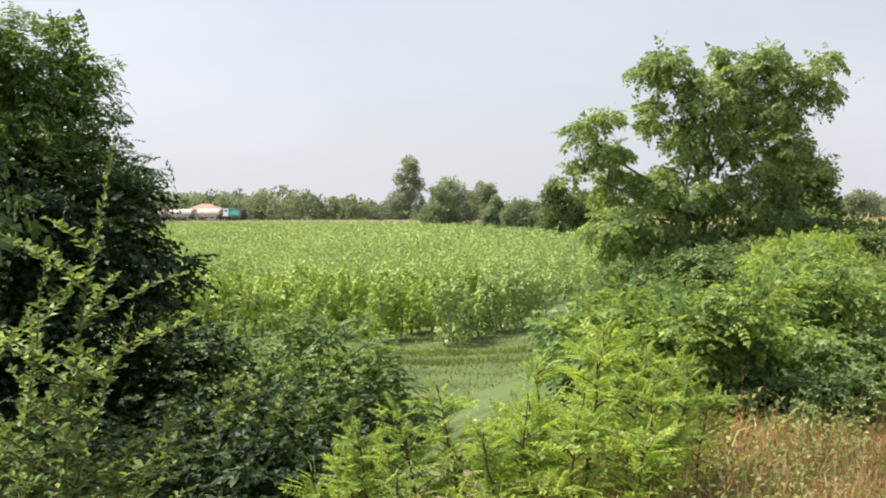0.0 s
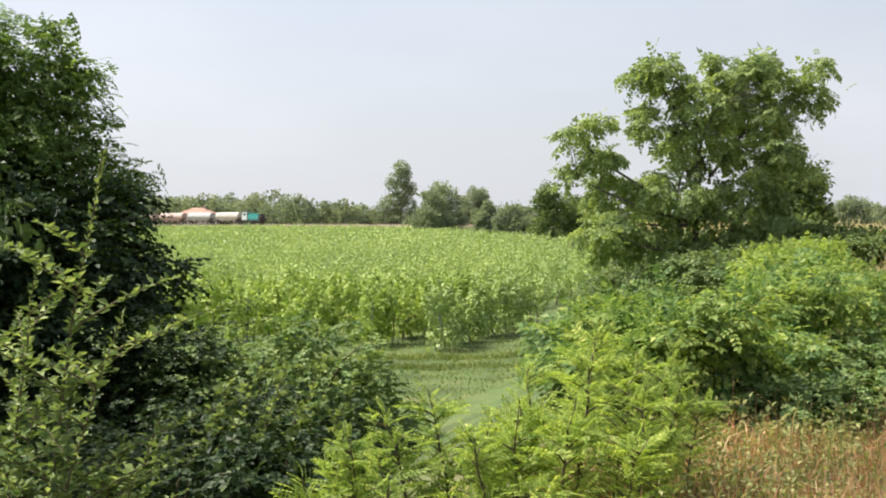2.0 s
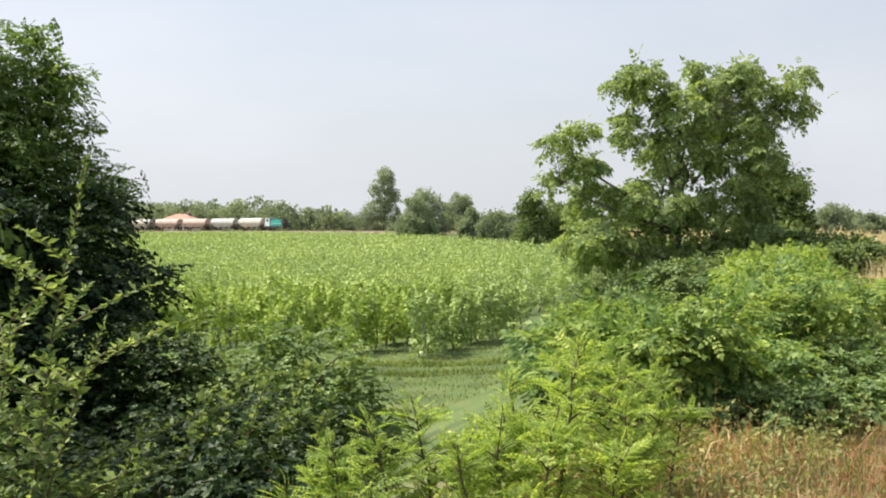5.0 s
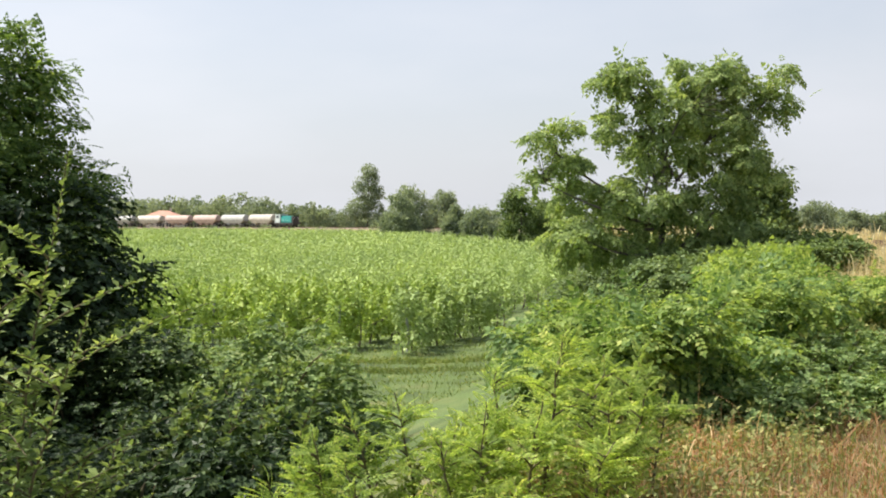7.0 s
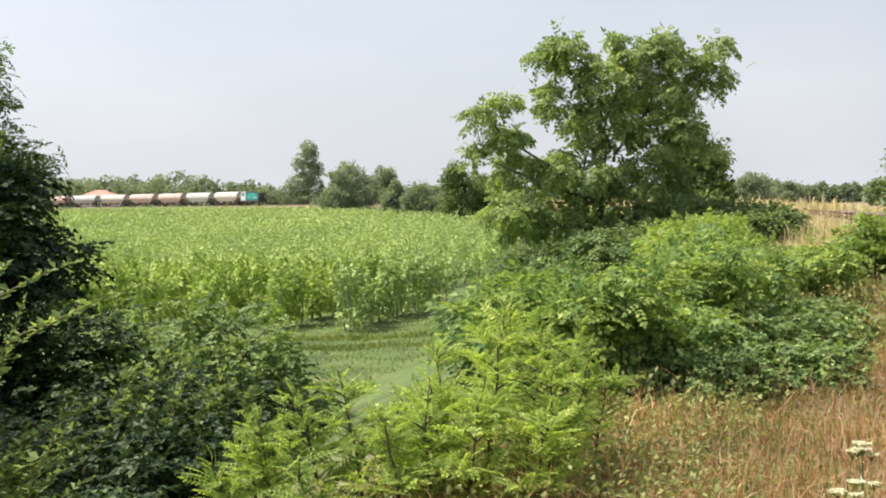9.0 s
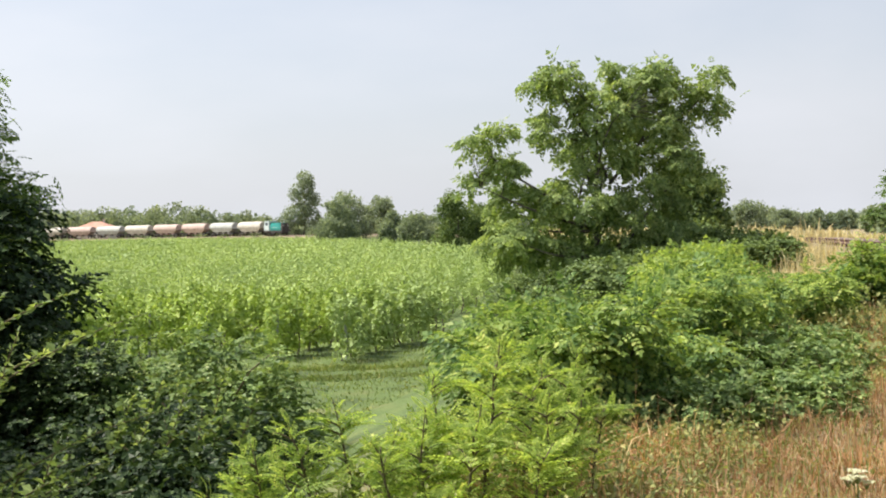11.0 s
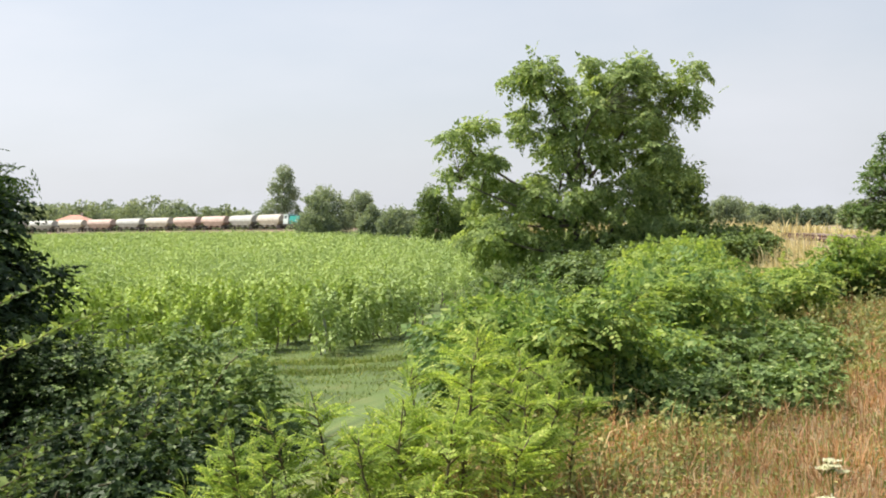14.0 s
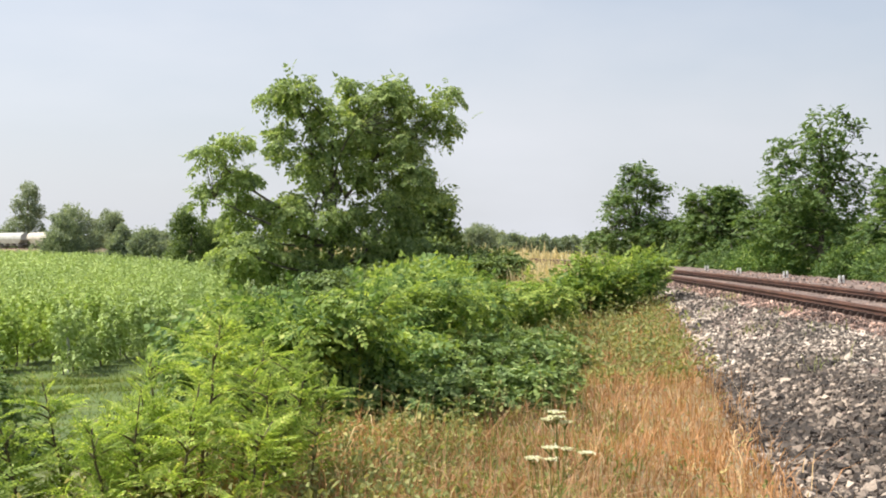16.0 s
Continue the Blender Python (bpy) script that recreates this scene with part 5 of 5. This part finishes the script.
def wagon(mat, label):
    """A rounded hopper wagon, 18.6 m over its buffers; x runs forward along the track, z from the rail head."""
    ob = thing("hopper_wagon", 0, 0, 0, label, "freight wagon", "wagons of the freight train")
    half, prof = 7.75, []
    for a in np.radians(np.arange(-20, 201, 13)):
        prof.append((1.5 * math.cos(a) * (1.0 if math.sin(a) > 0 else 1.0), 2.72 + 1.53 * math.sin(a)))
    prof = [(-1.05, 1.25)] + prof[::-1] + [(1.05, 1.25)]
    stations = [(-half, 0.97, 2.3), (-half + 0.05, 1.0, 2.2), (-half + 2.2, 1.0, 1.25), (0, 1.0, 1.25), (half - 2.2, 1.0, 1.25), (half - 0.05, 1.0, 2.2), (half, 0.97, 2.3)]
    bm = bmesh.new()
    rings = []
    for x, k, low in stations:
        rings.append([bm.verts.new((x, y * k, 2.72 + (max(z, low) - 2.72) * k)) for y, z in prof])
    n = len(prof)
    for a, b in zip(rings, rings[1:]):
        for j in range(n):
            bm.faces.new((a[j], a[(j + 1) % n], b[(j + 1) % n], b[j]))
    bm.faces.new(rings[0])
    bm.faces.new(rings[-1][::-1])
    bmesh.ops.recalc_face_normals(bm, faces=bm.faces)
    part("hopper_body", bm, mat, ob)
    part("roof_walkway", box(bmesh.new(), 0, 0, 4.30, 2 * half - 1.5, 0.5, 0.08, 0.01), M_GREYW, ob)
    bm = box(bmesh.new(), 0, 0, 1.06, 2 * half + 2.4, 0.5, 0.3, 0.02)
    for x in (-half + 0.4, half - 0.4):
        box(bm, x, 0, 1.12, 0.25, 2.6, 0.3, 0.02)
    part("underframe", bm, M_FRAME, ob)
    for x in (-4.0, 0, 4.0):
        part("discharge_hopper", box(bmesh.new(), x, 0, 0.95, 1.3, 1.5, 0.7, 0.12), mat, ob)
    for sgn in (-1, 1):
        for y in (-0.6, 0.6):
            part("end_ladder", box(bmesh.new(), sgn * (half - 0.05), y, 2.5, 0.06, 0.06, 2.6), M_FRAME, ob)
        part("bogie", box(bmesh.new(), sgn * 6.3, 0, 0.6, 2.7, 2.0, 0.4, 0.08), M_FRAME, ob)
        part("end_platform", box(bmesh.new(), sgn * (half + 0.6), 0, 1.25, 1.2, 2.4, 0.08, 0.01), M_FRAME, ob)
        for y in (-0.87, 0.87):
            bm = bmesh.new()
            bmesh.ops.create_cone(bm, cap_ends=True, segments=14, radius1=0.22, radius2=0.13, depth=0.5, matrix=Matrix.Translation((sgn * (half + 1.4), y, 1.06)) @ Matrix.Rotation(-sgn * math.pi / 2, 4, "Y"))
            part("buffer", bm, M_FRAME, ob)
    wheels(ob, (-7.2, -5.4, 5.4, 7.2))
    return ob


def locomotive():
    ob = thing("locomotive", 0, 0, 0, "teal diesel locomotive with a pale cab and long hood", "locomotive")
    part("frame", box(bmesh.new(), 0, 0, 1.15, 13.4, 2.8, 0.45, 0.06), M_FRAME, ob)
    part("cab", box(bmesh.new(), -3.9, 0, 2.75, 3.3, 2.9, 2.75, 0.16), M_CAB, ob)
    part("cab_roof", box(bmesh.new(), -3.9, 0, 4.18, 3.6, 3.0, 0.16, 0.06), M_CAB, ob)
    hood = part("long_hood", box(bmesh.new(), 1.45, 0, 2.5, 7.2, 2.2, 2.3, 0.18), M_TEAL, ob)
    part("radiator_end", box(bmesh.new(), 5.72, 0, 2.45, 1.3, 2.16, 2.2, 0.15), M_FRAME, ob)
    part("end_post", box(bmesh.new(), 5.2, 1.3, 2.4, 0.1, 0.1, 2.2, 0.02), M_WHITE, ob)
    for x in (-1.2, 0.4, 2.0, 3.2):
        for y in (-1.11, 1.11):
            part("hood_door", box(bmesh.new(), x, y, 2.45, 1.1, 0.05, 1.6, 0.015), M_TEAL, hood)
    part("rear_hood", box(bmesh.new(), -6.0, 0, 2.2, 1.1, 2.2, 1.7, 0.12), M_CAB, ob)
    part("exhaust_stack", box(bmesh.new(), 1.5, 0, 3.8, 0.8, 0.5, 0.4, 0.05), M_FRAME, ob)
    for y in (-1.46, 1.46):
        part("cab_window", box(bmesh.new(), -3.9, y, 3.35, 1.6, 0.04, 0.8, 0.01), M_GLASS, ob)
        part("hand_rail", box(bmesh.new(), 2.1, y * 0.93, 2.3, 8.4, 0.04, 0.04), M_WHITE, ob)
        part("fuel_tank", box(bmesh.new(), 0, y * 0.55, 0.75, 3.2, 0.9, 0.6, 0.08), M_FRAME, ob)
    for x in (-2.22, -5.58):
        part("cab_window", box(bmesh.new(), x, 0, 3.45, 0.04, 2.3, 0.7, 0.01), M_GLASS, ob)
    for y in (-0.7, 0.7):
        part("headlight", box(bmesh.new(), 6.37, y, 2.9, 0.08, 0.26, 0.26, 0.03), M_WHITE, ob)
    part("front_panel", box(bmesh.new(), 6.78, 0, 1.25, 0.12, 2.8, 0.8, 0.03), M_FRAME, ob)
    for x in (-4.0, 4.0):
        part("bogie", box(bmesh.new(), x, 0, 0.62, 3.4, 2.1, 0.5, 0.08), M_FRAME, ob)
    wheels(ob, (-5.1, -2.9, 2.9, 5.1))
    return ob


def line_pose(s):
    x, y = along(s)
    return pose(x, y, RAIL_Z, 0, 0, heading(s) - 90)


TRAIN = [(locomotive(), 7.0)]
_kinds = [(M_CREAM, "rounded cream hopper wagon"), (M_PINK, "rounded faded pink hopper wagon"), (M_GREYW, "rounded pale grey hopper wagon")]
_made = {}
for _i, _k in enumerate((0, 2, 1, 1, 0, 2, 1, 0, 2, 0, 1, 0, 2)):
    if _k in _made:
        _w = copy_thing(_made[_k], Matrix())
    else:
        _w = _made[_k] = wagon(*_kinds[_k])
    TRAIN.append((_w, 14.0 + 9.65 + 19.3 * _i))


# ---- farmhouse beyond the line ----
def farmhouse(x, y, w, d, h, turn):
    z = float(land(x, y)) - 0.1
    wall_mat = rough_mat("pale_render", [(0.3, (0.5, 0.45, 0.38)), (0.7, (0.62, 0.57, 0.5))], 0.5, 8.0, 0.9, 0.2)
    # Terracotta paled towards pink to carry the distance haze.
    roof_mat = rough_mat("hazed_terracotta_roof", [(0.3, (0.42, 0.21, 0.15)), (0.7, (0.58, 0.33, 0.25))], 0.6, 5.0, 0.9, 0.4)
    ob = thing("farmhouse", x, y, z, "pale farmhouse with a red tiled roof", "house", turn=turn)
    part("wall", box(bmesh.new(), 0, 0, h / 2, w, d, h, 0.02), wall_mat, ob)
    bm = bmesh.new()
    o, r = 0.7, 2.6
    e = [bm.verts.new(p) for p in ((-w / 2 - o, -d / 2 - o, h), (w / 2 + o, -d / 2 - o, h), (w / 2 + o, d / 2 + o, h), (-w / 2 - o, d / 2 + o, h))]
    t = [bm.verts.new((-w / 2 + d / 2, 0, h + r)), bm.verts.new((w / 2 - d / 2, 0, h + r))]
    for fc in ((e[0], e[1], t[1], t[0]), (e[1], e[2], t[1]), (e[2], e[3], t[0], t[1]), (e[3], e[0], t[0]), (e[3], e[2], e[1], e[0])):
        bm.faces.new(fc)
    part("roof", bm, roof_mat, ob)
    part("chimney", box(bmesh.new(), w * 0.2, 0.6, h + r + 0.2, 0.8, 0.8, 1.6, 0.03), wall_mat, ob)
    for k in range(4):
        part("window", box(bmesh.new(), -w / 2 + w * (k + 0.5) / 4, -d / 2 - 0.02, h * 0.68, 1.0, 0.12, 1.4, 0.02), M_GLASS, ob)
    return ob


farmhouse(-103, 545, 14, 10, 5.6, -10)


# ---- what moves ----
def motions():
    for ob, back in TRAIN:
        walk(ob, [(t, line_pose(492.2 - 9.3 * t + back)) for t in range(0, 17)])


motions()
